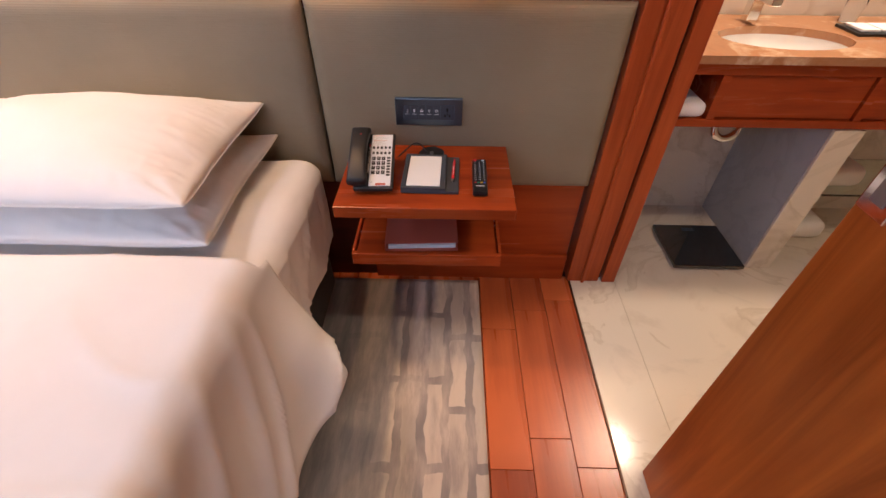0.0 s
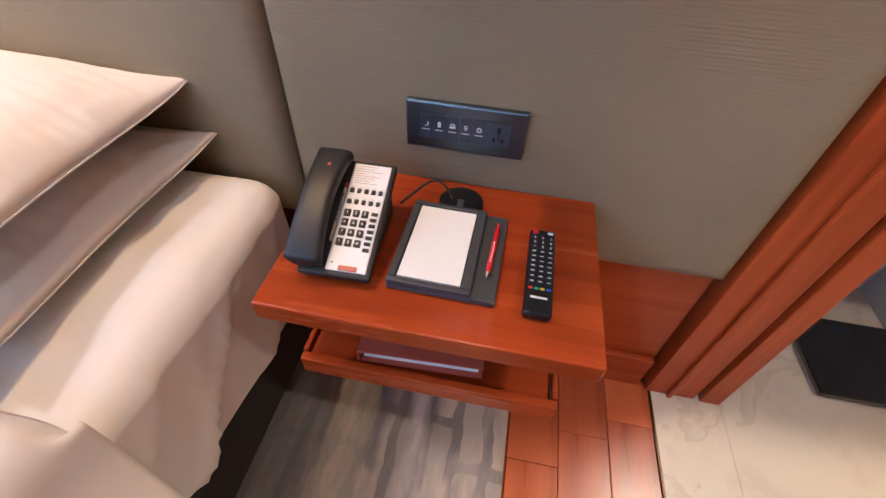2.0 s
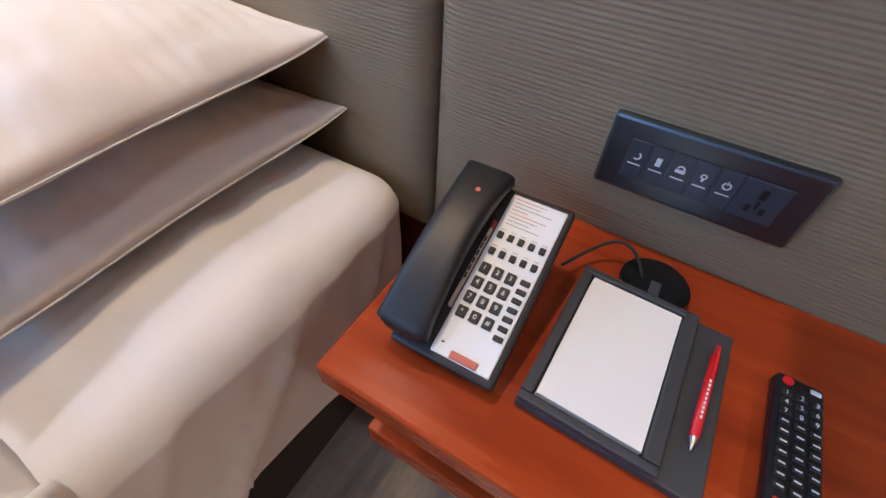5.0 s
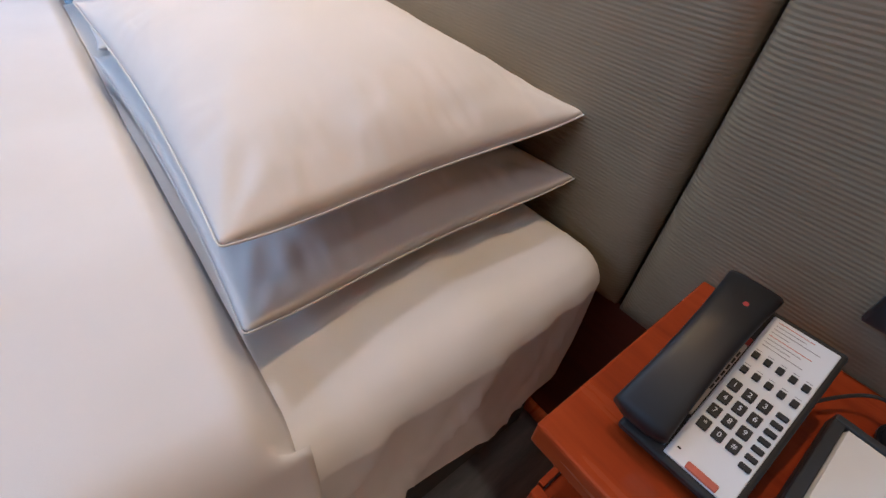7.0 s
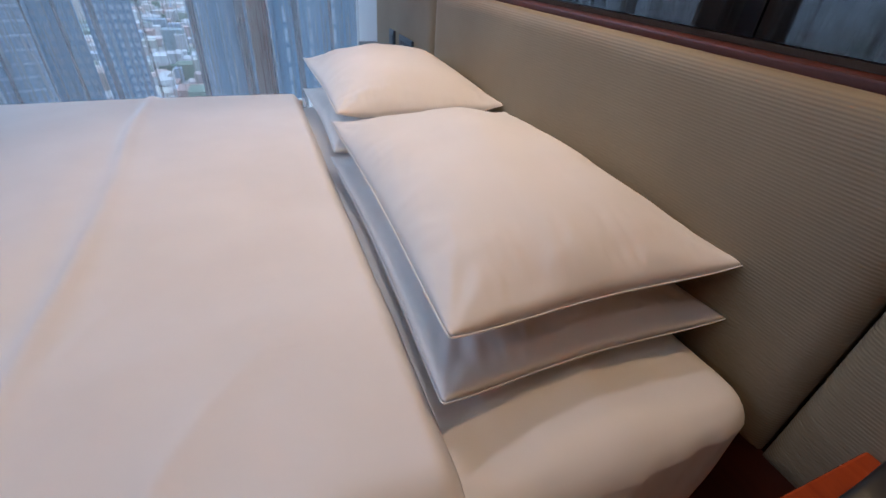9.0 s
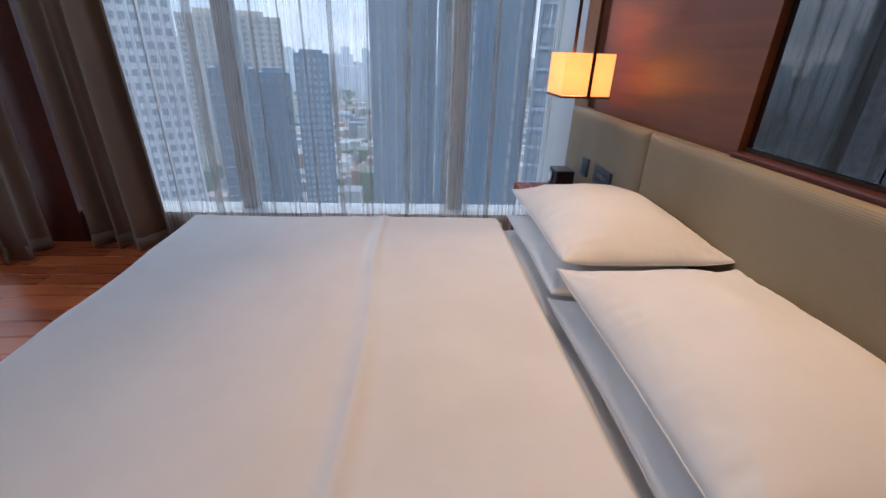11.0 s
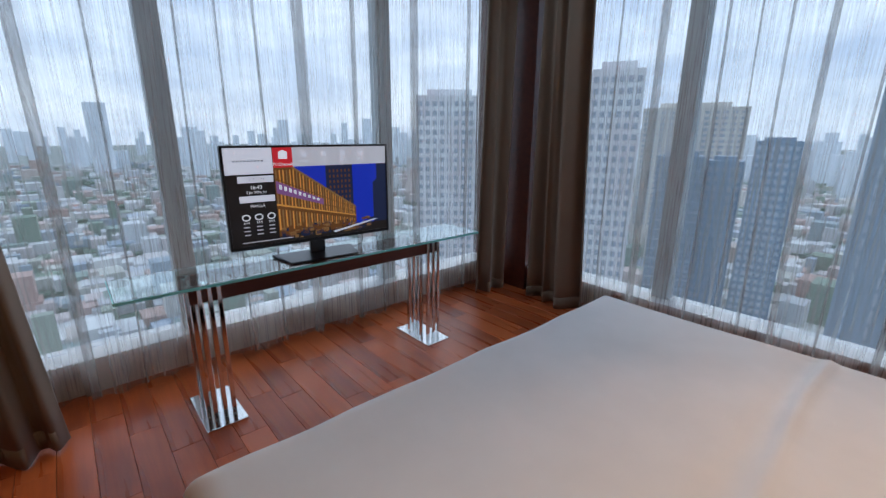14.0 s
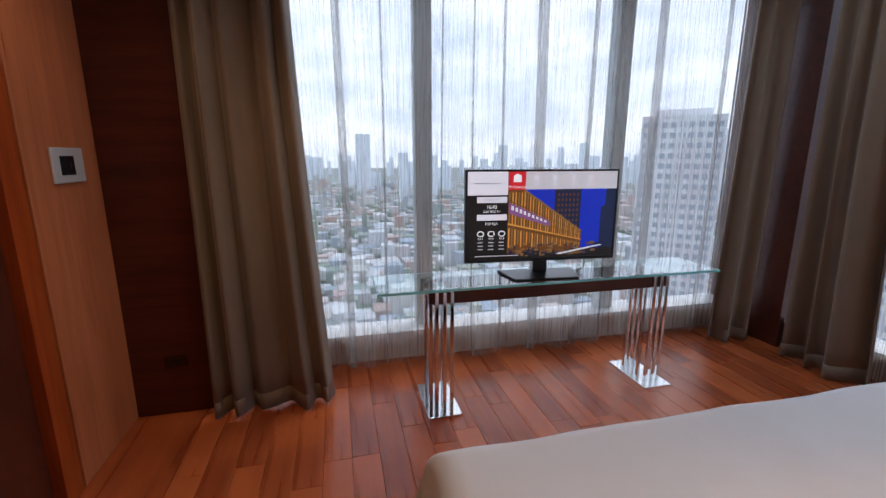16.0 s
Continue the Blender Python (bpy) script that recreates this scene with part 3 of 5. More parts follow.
def duvet_mesh():
    """A sheet that lies on the mattress and falls over its sides and foot."""
    x0, x1, y0, y1 = BX0 + 0.05, -0.155, BY0 + 0.025, -0.575
    drop, top, r = 0.50, 0.70, 0.07
    def fall(over):
        """Out and down for a length past the edge."""
        if over <= 0:
            return 0.0, 0.0
        arc = r * 1.5708
        if over < arc:
            a = over / r
            return r * math.sin(a), r * (1 - math.cos(a))
        return r + (over - arc) * 0.10, r + (over - arc) * 0.995
    def run(u, v):
        sx = x0 - drop + (x1 - x0 + 2 * drop) * u
        sy = y0 - drop + (y1 - y0 + drop) * v
        ox, oy = max(x0 - sx, sx - x1, 0), max(y0 - sy, 0)
        outx, downx = fall(ox)
        outy, downy = fall(oy)
        x = min(max(sx, x0), x1) + (outx if sx > x1 else -outx if sx < x0 else 0)
        y = max(sy, y0) - outy
        if ox > 0 and oy > 0:
            z = top - max(downx, downy) - 0.15 * min(downx, downy)
            x += (0.22 if sx > x1 else -0.22) * min(1, oy / drop) * min(1, ox / drop)
        else:
            z = top - downx - downy
        edge = (y1 - sy)
        if edge < 0.05 and ox < 0.08:
            z -= 0.055 * (1 - edge / 0.05) ** 2
            y -= 0.01 * (1 - edge / 0.05)
        p = Vector((sx, sy, 0))
        hang = min(1, max(ox, oy) / 0.3)
        z += 0.007 * noise.noise(p * 2.2) + 0.0045 * noise.noise(Vector((sx * 6, sy * 2.5, 1)))
        # the near side hangs in loose folds that turn outwards near the head
        if sx > x1 and ox > 0:
            k = max(0, min(1, (sy + 1.25) / 0.65))
            fold = 0.03 * noise.noise(Vector((sy * 4 + ox * 2.5, ox * 1.5, 9))) + 0.02 * noise.noise(Vector((sy * 5, ox * 3, 4)))
            for c0, c1, deep in ((-0.78, 0.5, 0.026), (-0.92, 0.62, 0.034), (-1.06, 0.5, 0.022), (-1.16, 0.45, 0.028), (-1.34, 0.3, 0.022), (-1.55, 0.2, 0.016)):
                fold += deep * math.exp(-(((sy - c0 + c1 * ox) / 0.028) ** 2))
            tip = math.exp(-(((sy + 0.62) / 0.09) ** 2)) * min(1, ox / drop) ** 2
            x += hang * (fold * (1 - 0.65 * min(1, ox / drop)) + 0.09 * k * min(1, ox / drop) + 0.06 * tip)
            z += 0.07 * tip
            y -= 0.09 * k * min(1, ox / drop) ** 2
        if sx < x0:
            x -= hang * 0.02 * math.sin(sy * 14)
        if oy > 0:
            y += hang * 0.02 * math.sin(sx * 13)
        # a shallow dent across where the sheet is folded
        z += (0.013 + 0.004 * math.sin(sx * 7)) * math.exp(-(((sy + 1.15 - 0.012 * math.sin(sx * 5)) / 0.021) ** 2)) * max(0, 1 - ox / 0.25)
        z -= 0.008 * math.exp(-(((sy + 1.20) / 0.04) ** 2)) * (1 if ox == 0 else 0)
        near = max(0, min(1, (sx - x1 + 0.55) / 0.5)) * max(0, min(1, (sy + 1.75) / 0.5))
        crease = max(0, 1 - 3.0 * abs(noise.noise(Vector((sx * 2.2 + sy * 2.6, sy * 1.3 - sx * 0.8, 6)))))
        z += near * 0.010 * crease ** 3 * (1 - hang)
        if sx > x1:
            x += near * 0.024 * crease ** 3 * hang
        return (x, y, max(z, 0.04))
    return grid(190, 210, run)


duvet = link("duvet", duvet_mesh(), LINEN_DUVET, smooth=True)
tagged(duvet, "thick white cotton duvet spread over the bed", "duvet")
duvet.modifiers.new("thickness", "SOLIDIFY").thickness = 0.014


def pillow(x0, x1, y0, y1, z, crown, seed, label, tilt=0.0):
    a, b = (x1 - x0) / 2, (y1 - y0) / 2
    rnd = random.Random(seed)
    off = Vector((rnd.uniform(0, 9), rnd.uniform(0, 9), 0))
    bm = bmesh.new()
    N = 96
    for side in (1, -1):
        def run(u, v):
            p, q = 2 * u - 1, 2 * v - 1
            p, q = math.copysign(abs(p) ** 0.85, p), math.copysign(abs(q) ** 0.85, q)
            x = a * p * (1 - 0.055 * (1 - q * q))
            y = b * q * (1 - 0.06 * (1 - p * p))
            k = max(0, (1 - p ** 4)) * max(0, (1 - q ** 4))
            h = (0.42 * k ** 0.5 + 0.58 * (1 - p * p) * (1 - q * q))
            edge = 1 - min(1, (1 - max(abs(p), abs(q))) / 0.35)
            pl = noise.noise(Vector((p * 2.2, q * 2.2, 0)) + off) * 0.011 + noise.noise(Vector((p * 13, q * 3.0, 3)) + off) * 0.009 * edge * k ** 0.3 
            pl += noise.noise(Vector((p * 2.6, q * 15, 5)) + off) * 0.007 * (1 - min(1, (1 - abs(p)) / 0.35)) * k ** 0.3
            ridge = 1 - abs(noise.noise(Vector((p * 4 + q * 3, q * 4 - p, 7)) + off)) * 2
            pl += 0.003 * max(0, ridge) ** 4 * (0.25 + edge)
            fan = math.atan2(1.02 - abs(p), 1.02 - abs(q))
            pl += 0.005 * math.sin(fan * 13 + off.x) * math.exp(-((1 - abs(p)) ** 2 + (1 - abs(q)) ** 2) / 0.09)
            lift = 0.022 * (abs(p) ** 4) * (abs(q) ** 4)
            zz = side * (crown if side > 0 else crown * 0.42) * h + pl * min(1, k * 3) + lift + tilt * q
            return (x, y, zz)
        grid(N, N, run, bm)
    bmesh.ops.remove_doubles(bm, verts=bm.verts[:], dist=0.0006)
    bmesh.ops.recalc_face_normals(bm, faces=bm.faces[:])
    ob = link("pillow", bm, LINEN, smooth=True)
    ob.location = ((x0 + x1) / 2, (y0 + y1) / 2, z)
    path = []
    for k in range(160):
        s = k / 40
        side, f = int(s), s - int(s)
        p, q = ((2 * f - 1, -1), (1, 2 * f - 1), (1 - 2 * f, 1), (-1, 1 - 2 * f))[side]
        path.append((a * p * (1 - 0.055 * (1 - q * q)) * 1.004, b * q * (1 - 0.06 * (1 - p * p)) * 1.004, 0.022 * (abs(p) ** 4) * (abs(q) ** 4) + tilt * q))
    cable("piping", path + path[:1], 0.0013, LINEN, ob)
    return tagged(ob, label, "pillow", "stacked pillows")


pillow(-1.155, -0.218, -0.585, 0.0, 0.69, 0.11, 2, "plump white cotton pillow lying on the mattress")
pillow(-1.14, -0.238, -0.575, 0.004, 0.803, 0.13, 1, "plump white cotton pillow on top of the stack", 0.0)
pillow(-1.905, -1.165, -0.57, 0.0, 0.70, 0.11, 5, "white cotton pillow under another at the window side")
pillow(-1.915, -1.15, -0.555, 0.004, 0.822, 0.13, 6, "white cotton pillow glowing under the pendant lamp", 0.0)

# ---- rug ----
RUG, rn, rl, rb = material("woven_grey_rug", (0.25, 0.22, 0.19), 0.95, spec=0.1)
rd = node(rn, "ShaderNodeTexNoise", Scale=9.0, Detail=3.0)
rl.new(coords(rn, rl), rd.inputs["Vector"])
rwob = rn.new("ShaderNodeMixRGB")
rwob.blend_type, rwob.inputs["Fac"].default_value = "ADD", 0.045
rl.new(coords(rn, rl), rwob.inputs["Color1"]), rl.new(rd.outputs["Color"], rwob.inputs["Color2"])
rturn = rn.new("ShaderNodeMapping")
rturn.inputs["Rotation"].default_value = (0, 0, radians(90))
rl.new(rwob.outputs["Color"], rturn.inputs["Vector"])
# long woven bars that run along the rug, some left open
r1 = node(rn, "ShaderNodeTexBrick", Scale=1.0, Mortar_Size=0.015, Mortar_Smooth=0.15, Bias=0.15, Brick_Width=0.31, Row_Height=0.082)
r1.offset, r1.offset_frequency, r1.squash, r1.squash_frequency = 0.37, 2, 1.6, 3
r1.inputs["Color1"].default_value, r1.inputs["Color2"].default_value, r1.inputs["Mortar"].default_value = (0.34, 0.295, 0.265, 1), (0.60, 0.51, 0.43, 1), (0.22, 0.20, 0.20, 1)
rl.new(rturn.outputs["Vector"], r1.inputs["Vector"])
r2 = node(rn, "ShaderNodeTexNoise", Scale=1.0, Detail=5.0, Roughness=0.7)
rl.new(coords(rn, rl, (15, 3.0, 1)), r2.inputs["Vector"])
r4 = node(rn, "ShaderNodeTexNoise", Scale=1.0, Detail=2.0)
rl.new(coords(rn, rl, (9, 4.5, 1)), r4.inputs["Vector"])
rm2 = rn.new("ShaderNodeMixRGB")
rl.new(ramp(rn, rl, r4.outputs["Fac"], (0.42, (0.15, 0.15, 0.15)), (0.6, (0.8, 0.8, 0.8))), rm2.inputs["Fac"])
rl.new(r1.outputs["Color"], rm2.inputs["Color1"])
rl.new(ramp(rn, rl, r2.outputs["Fac"], (0.36, (0.30, 0.26, 0.24)), (0.5, (0.44, 0.375, 0.33)), (0.64, (0.58, 0.49, 0.42))), rm2.inputs["Color2"])
# the half beside the bed is blue grey, with shadow put into its colour
rsep, rwide = rn.new("ShaderNodeSeparateXYZ"), rn.new("ShaderNodeMixRGB")
rl.new(rwob.outputs["Color"], rsep.inputs["Vector"])
rl.new(ramp(rn, rl, rsep.outputs["X"], (0.205, (0.85, 0.85, 0.85)), (0.225, (0.0, 0.0, 0.0))), rwide.inputs["Fac"])
rl.new(rm2.outputs["Color"], rwide.inputs["Color1"])
rl.new(ramp(rn, rl, r2.outputs["Fac"], (0.34, (0.15, 0.15, 0.165)), (0.5, (0.21, 0.20, 0.205)), (0.66, (0.28, 0.255, 0.245))), rwide.inputs["Color2"])
rl.new(rwide.outputs["Color"], rb.inputs["Base Color"])
r3 = node(rn, "ShaderNodeTexNoise", Scale=500.0, Detail=2.0)
rl.new(coords(rn, rl), r3.inputs["Vector"])
bump(rn, rl, rb, r3.outputs["Fac"], 0.5, 0.003)
rug = tagged(link("rug", grid(40, 90, lambda u, v: (-0.40 + 0.922 * u, -2.3 + 2.28 * v, 0.014 + 0.0012 * noise.noise(Vector((u * 9, v * 20, 0))))), RUG, smooth=True), "grey and beige woven rug with broken rectangles beside the bed", "rug")
rug.modifiers.new("thickness", "SOLIDIFY").thickness = 0.012


# ---- nightstands and what lies on them ----
def nightstand(label, x):
    ob = base("nightstand", x, 0, 0, label, "nightstand", "nightstands beside the bed")
    part("top", box(-0.268, 0.268, -0.376, -0.004, 0.640, 0.68, 0.004), CHERRY_X, ob)
    part("shelf", box(-0.235, 0.235, -0.325, -0.006, 0.44, 0.455, 0.003), CHERRY_X, ob)
    part("shelf_lip", box(-0.245, 0.245, -0.345, -0.327, 0.42, 0.468, 0.003), CHERRY_X, ob)
    part("back_panel", box(-0.235, 0.235, -0.004, 0.028, 0.41, 0.50), CHERRY_X, ob)
    part("side_panel", box(-0.247, -0.237, -0.325, -0.006, 0.42, 0.468, 0.002), CHERRY_X, ob)
    part("side_panel", box(0.237, 0.247, -0.325, -0.006, 0.42, 0.468, 0.002), CHERRY_X, ob)
    part("cleat", box(-0.2, 0.2, -0.05, -0.006, 0.6, 0.638), CHERRY_X, ob)
    return ob


nightstand("floating cherry nightstand with a lower shelf, mounted on the wall", 0.312)
nightstand("floating cherry nightstand at the window side of the bed", -2.36)
TOPZ = 0.681


def keys_block(parent, x, y, w, h, z, words=""):
    k = part("key", box(x - w / 2, x + w / 2, y - h / 2, y + h / 2, z, z + 0.003, 0.0008, 1), BLACK_SOFT, parent)
    if words:
        text("digit", words, h * 0.62, pose(x, y, z + 0.0032), ICON, k)


phone = base("telephone", label="black desk telephone with a white keypad face and corded base", category="telephone", m=pose(0.155, -0.215, TOPZ, 0, 0, 2))
# wedge body, higher at the back
def wedge(x0, x1, y0, y1, h0, h1, z0=0.0, bevel=0.003):
    bm = box(x0, x1, y0, y1, 0, 1)
    for v in bm.verts:
        t = (v.co.y - y0) / (y1 - y0)
        v.co.z = z0 + (h0 + (h1 - h0) * t if v.co.z > 0.5 else 0)
    bmesh.ops.bevel(bm, geom=bm.edges[:], offset=bevel, segments=2, affect="EDGES")
    return bm
slope = math.degrees(math.atan2(0.074, 0.21))
slab = part("body", box(-0.060, 0.057, -0.108, 0.108, -0.016, 0.0, 0.004, 2), BLACK_SOFT, phone)
slab.matrix_basis = pose(0, 0, 0.0605, slope)
part("stand", wedge(-0.045, 0.050, -0.085, 0.085, 0.012, 0.062, 0.0, 0.004), BLACK_SOFT, phone, "black wedge stand under the body")
face = part("keypad_face", box(-0.0325, 0.0325, -0.100, 0.100, 0.0, 0.003, 0.001, 1), FACE_WHITE, phone, "white printed keypad face")
face.matrix_basis = pose(0.0175, 0, 0.0607, slope)
for r, row in enumerate(("123", "456", "789", "*0#")):
    for c, ch in enumerate(row):
        keys_block(face, -0.0215 + c * 0.0148, 0.002 - r * 0.0178, 0.0105, 0.0125, 0.003, ch)
for r in range(7):
    keys_block(face, 0.0238, 0.004 - r * 0.0108, 0.0105, 0.0058, 0.003)
for r in range(2):
    for c in range(5):
        keys_block(face, -0.024 + c * 0.0122, 0.045 - r * 0.0215, 0.0066, 0.0082, 0.003)
        part("caption", box(-0.027 + c * 0.0122, -0.021 + c * 0.0122, 0.0525 - r * 0.0215, 0.0531 - r * 0.0215, 0.003, 0.0032), PRINT, face)
for i, w in enumerate((0.036, 0.030, 0.045, 0.018, 0.042, 0.034, 0.026, 0.04)):
    part("print_line", box(-0.026, -0.026 + w, 0.0945 - i * 0.0048, 0.0952 - i * 0.0048, 0.003, 0.0032), TERRACOTTA if i in (0, 4) else PRINT, face)
part("print_mark", box(-0.026, -0.0225, -0.088, -0.086, 0.003, 0.0032), BLACK, face)
part("message_lamp", box(-0.012, 0.018, -0.099, -0.091, 0.003, 0.0055, 0.001, 1), TERRACOTTA, face, "terracotta message lamp bar")


def handset_mesh():
    """An arched bar, deepest and widest at its two ends."""
    def run(u, v):
        t = 2 * u - 1
        ang = v * 2 * math.pi
        cs, sn = math.cos(ang), math.sin(ang)
        fat = 1 - 0.16 * (1 - t * t)
        round_off = min(1, (1 - abs(t)) / 0.035 + 0.55)
        px = 0.0300 * fat * math.copysign(abs(cs) ** 0.42, cs) * round_off
        up = (0.016 if sn < 0 else 0.0135) * (1.0 if sn > 0 else 0.55 + 0.45 * t * t)
        pz = up * math.copysign(abs(sn) ** 0.5, sn) * round_off
        return (px, 0.106 * t, pz + 0.020 * (1 - t * t))
    bm = grid(44, 28, run)
    bmesh.ops.remove_doubles(bm, verts=bm.verts[:], dist=0.0002)
    bmesh.ops.holes_fill(bm, edges=[e for e in bm.edges if e.is_boundary], sides=0)
    bmesh.ops.recalc_face_normals(bm, faces=bm.faces[:])
    return bm


handset = part("handset", handset_mesh(), HANDSET, phone, "arched black handset lying in its cradle", smooth=True)
handset.matrix_basis = pose(-0.047, 0.0, 0.0755, slope)
part("indicator", tube(0.0028, (0.004, 0.062, 0.0255), (0.004, 0.062, 0.0275), 14), RED_DARK, handset)
strip = part("label_strip", box(-0.0205, -0.0165, -0.052, 0.048, 0.0, 0.006, 0.0008, 1), LABEL_STRIP, phone, "beige printed strip beside the handset")
strip.matrix_basis = pose(0, 0, 0.0607, slope)
part("strip_end", box(-0.0206, -0.0164, 0.0485, 0.058, 0.0, 0.0065, 0.0008, 1), RED_DARK, strip)
for i in range(6):
    part("print_line", box(-0.0195, -0.0175, -0.018 + i * 0.0095, -0.011 + i * 0.0095, 0.006, 0.0063), BLACK, strip)
cable("phone_cord", [(0.215, -0.12, 0.70), (0.235, -0.075, 0.70), (0.262, -0.052, 0.715), (0.29, -0.06, 0.712), (0.305, -0.075, 0.69)], 0.0022, BLACK_SOFT)
tagged(bpy.data.objects["phone_cord"], "thin black cord from the telephone to the cable grommet", "cable")

grom = base("cable_grommet", 0.322, -0.072, TOPZ, "round black cable outlet set in the nightstand top", "cable outlet")
part("ring", tube(0.042, (0, 0, 0), (0, 0, 0.009), 40, bevel=0.003), BLACK, grom)
part("lid", tube(0.034, (0, 0, 0.0092), (0, 0, 0.0115), 40, bevel=0.001), BLACK, grom)
part("plug", box(-0.006, 0.006, -0.03, -0.006, 0.0117, 0.016, 0.001), STEEL, grom, "small grey plug tab")

pad = base("notepad_holder", label="dark grey leather holder with a blank white notepad", category="notepad", m=pose(0.318, -0.198, TOPZ, 0, 0, -1))
part("tray", box(-0.079, 0.095, -0.106, 0.092, 0.0, 0.012, 0.002), GREY_LEATHER, pad)
part("rim", box(-0.079, 0.045, 0.082, 0.092, 0.0122, 0.022, 0.002), GREY_LEATHER, pad)
part("rim", box(-0.079, -0.067, -0.096, 0.081, 0.0122, 0.022, 0.002), GREY_LEATHER, pad)
part("rim", box(0.039, 0.055, -0.096, 0.092, 0.0122, 0.022, 0.002), GREY_LEATHER, pad)
part("rim", box(-0.079, 0.055, -0.106, -0.0965, 0.0122, 0.022, 0.002), GREY_LEATHER, pad)
for i in range(4):
    part("sheet", box(-0.065 + 0.0004 * i, 0.0375, -0.092, 0.0795, 0.0124 + i * 0.002, 0.0142 + i * 0.002), PAPER, pad)
pen = base("pen", label="red ballpoint pen lying in the holder tray", category="pen", m=pose(0.396, -0.192, TOPZ + 0.0172, 0, 0, -3))
part("barrel", tube(0.0046, (0, -0.058, 0), (0, 0.045, 0), 14, bevel=0.001), RED, pen, smooth=True)
part("tip", tube(0.0008, (0, -0.071, 0), (0, -0.0582, 0), 12, 0.0044), STEEL, pen, "metal writing tip")
part("clip", box(-0.0012, 0.0012, 0.012, 0.055, 0.0048, 0.0062), RED, pen)
part("button", tube(0.0028, (0, 0.0452, 0), (0, 0.058, 0), 12), RED_DARK, pen)
for i in range(9):
    part("print_bar", box(-0.0010, 0.0010, -0.038 + i * 0.0055, -0.0345 + i * 0.0055, 0.0043, 0.0049), ICON, pen)

remote = base("remote_control", label="slim black television remote with many small buttons", category="remote control", m=pose(0.477, -0.222, TOPZ, 0, 0, -1) @ Matrix.Scale(0.94, 4, (0, 1, 0)))
part("body", box(-0.0225, 0.0225, -0.1, 0.1, 0, 0.019, 0.007, 3), BLACK, remote)
part("foot_end", box(-0.019, 0.019, -0.0985, -0.072, 0.0192, 0.0205, 0.0005, 1), BLACK, remote)
part("logo_bar", box(-0.013, 0.013, -0.069, -0.0645, 0.0192, 0.0196), ICON, remote, "pale maker's mark drawn as a plain bar")
part("power_button", tube(0.005, (-0.013, 0.088, 0.019), (-0.013, 0.088, 0.0215), 16), RED, remote, "red power button")
part("source_button", box(0.007, 0.017, 0.085, 0.091, 0.019, 0.0212, 0.001, 1), ICON, remote)
for r in range(10):
    for c in range(3):
        x, y = -0.0135 + c * 0.0135, 0.072 - r * 0.0118
        k = part("button", box(x - 0.0048, x + 0.0048, y - 0.0036, y + 0.0036, 0.019, 0.0213, 0.001, 1), BLACK_SOFT, remote)
        if r < 3:
            text("digit", str(3 * r + c + 1), 0.0072, pose(x, y, 0.0215), ICON, k)
        else:
            part("mark", box(x - 0.003, x + 0.003, y - 0.0008, y + 0.0008, 0.0213, 0.0216), ICON, k)
for i, col in enumerate(((0.6, 0.03, 0.02), (0.03, 0.4, 0.2), (0.7, 0.45, 0.03), (0.04, 0.12, 0.6))):
    mm, *_ = material("colour_key", col, 0.4)
    part("colour_button", box(-0.0175 + i * 0.0092, -0.0105 + i * 0.0092, -0.051, -0.046, 0.019, 0.0216, 0.001, 1), mm, remote)

binder = base("binder", label="brown leatherette information binder lying on the lower shelf", category="binder", m=pose(0.29, -0.185, 0.4563, 0, 0, 3))
part("cover", box(-0.12, 0.12, -0.13, 0.13, 0.034, 0.038, 0.001, 1), BINDER, binder)
part("cover", box(-0.12, 0.12, -0.13, 0.13, 0.0, 0.004, 0.001, 1), BINDER, binder)
part("spine", box(-0.122, -0.1185, -0.13, 0.13, 0.0042, 0.0338), BINDER, binder)
part("page_block", wedge(-0.112, 0.112, -0.12, 0.12, 0.012, 0.026, 0.0045, 0.001), PAPER, binder, "stack of white pages")


def switch_plate(name, x0, x1, z0, z1, gangs, label, group=""):
    ob = base(name, (x0 + x1) / 2, -0.004, (z0 + z1) / 2, label, "switch", group)
    w, h = (x1 - x0) / 2, (z1 - z0) / 2
    bm = box(-w, w, -0.012, 0.002, -h, h, 0.004, 2)
    part("plate", bm, GUNMETAL, ob)
    n = len(gangs)
    gw = w * 1.52 / (n + (0.9 if "socket" in gangs else 0))
    for i, g in enumerate(gangs):
        half = gw * (0.95 if g == "socket" else 0.5)
        cx = -w * 0.76 + gw * i + half
        k = part("rocker", box(cx - half + gw * 0.03, cx + half - gw * 0.03, -0.0145, -0.0122, -h * 0.52, h * 0.52, 0.0008, 1), KEY_BLUE, ob)
        if g == "socket":
            for dx, dz, sx, sz in ((-0.0075, -0.010, 0.0026, 0.0042), (0.0075, -0.010, 0.0026, 0.0042), (0.0, -0.004, 0.0012, 0.005), (0.0, 0.010, 0.0032, 0.006)):
                part("slot", box(cx + dx - sx, cx + dx + sx, -0.0151, -0.0146, dz - sz, dz + sz), SLOT_BLACK, k)
        elif g:
            sym = icon(g, cx, -0.0149, 0.006)
            bmesh.ops.translate(sym, verts=sym.verts[:], vec=(0, 0, 0.006))
            part("icon", sym, ICON, k)
            part("caption", box(cx - gw * 0.3, cx + gw * 0.3, -0.0149, -0.0146, -0.006, -0.0045), ICON, k)
    return ob


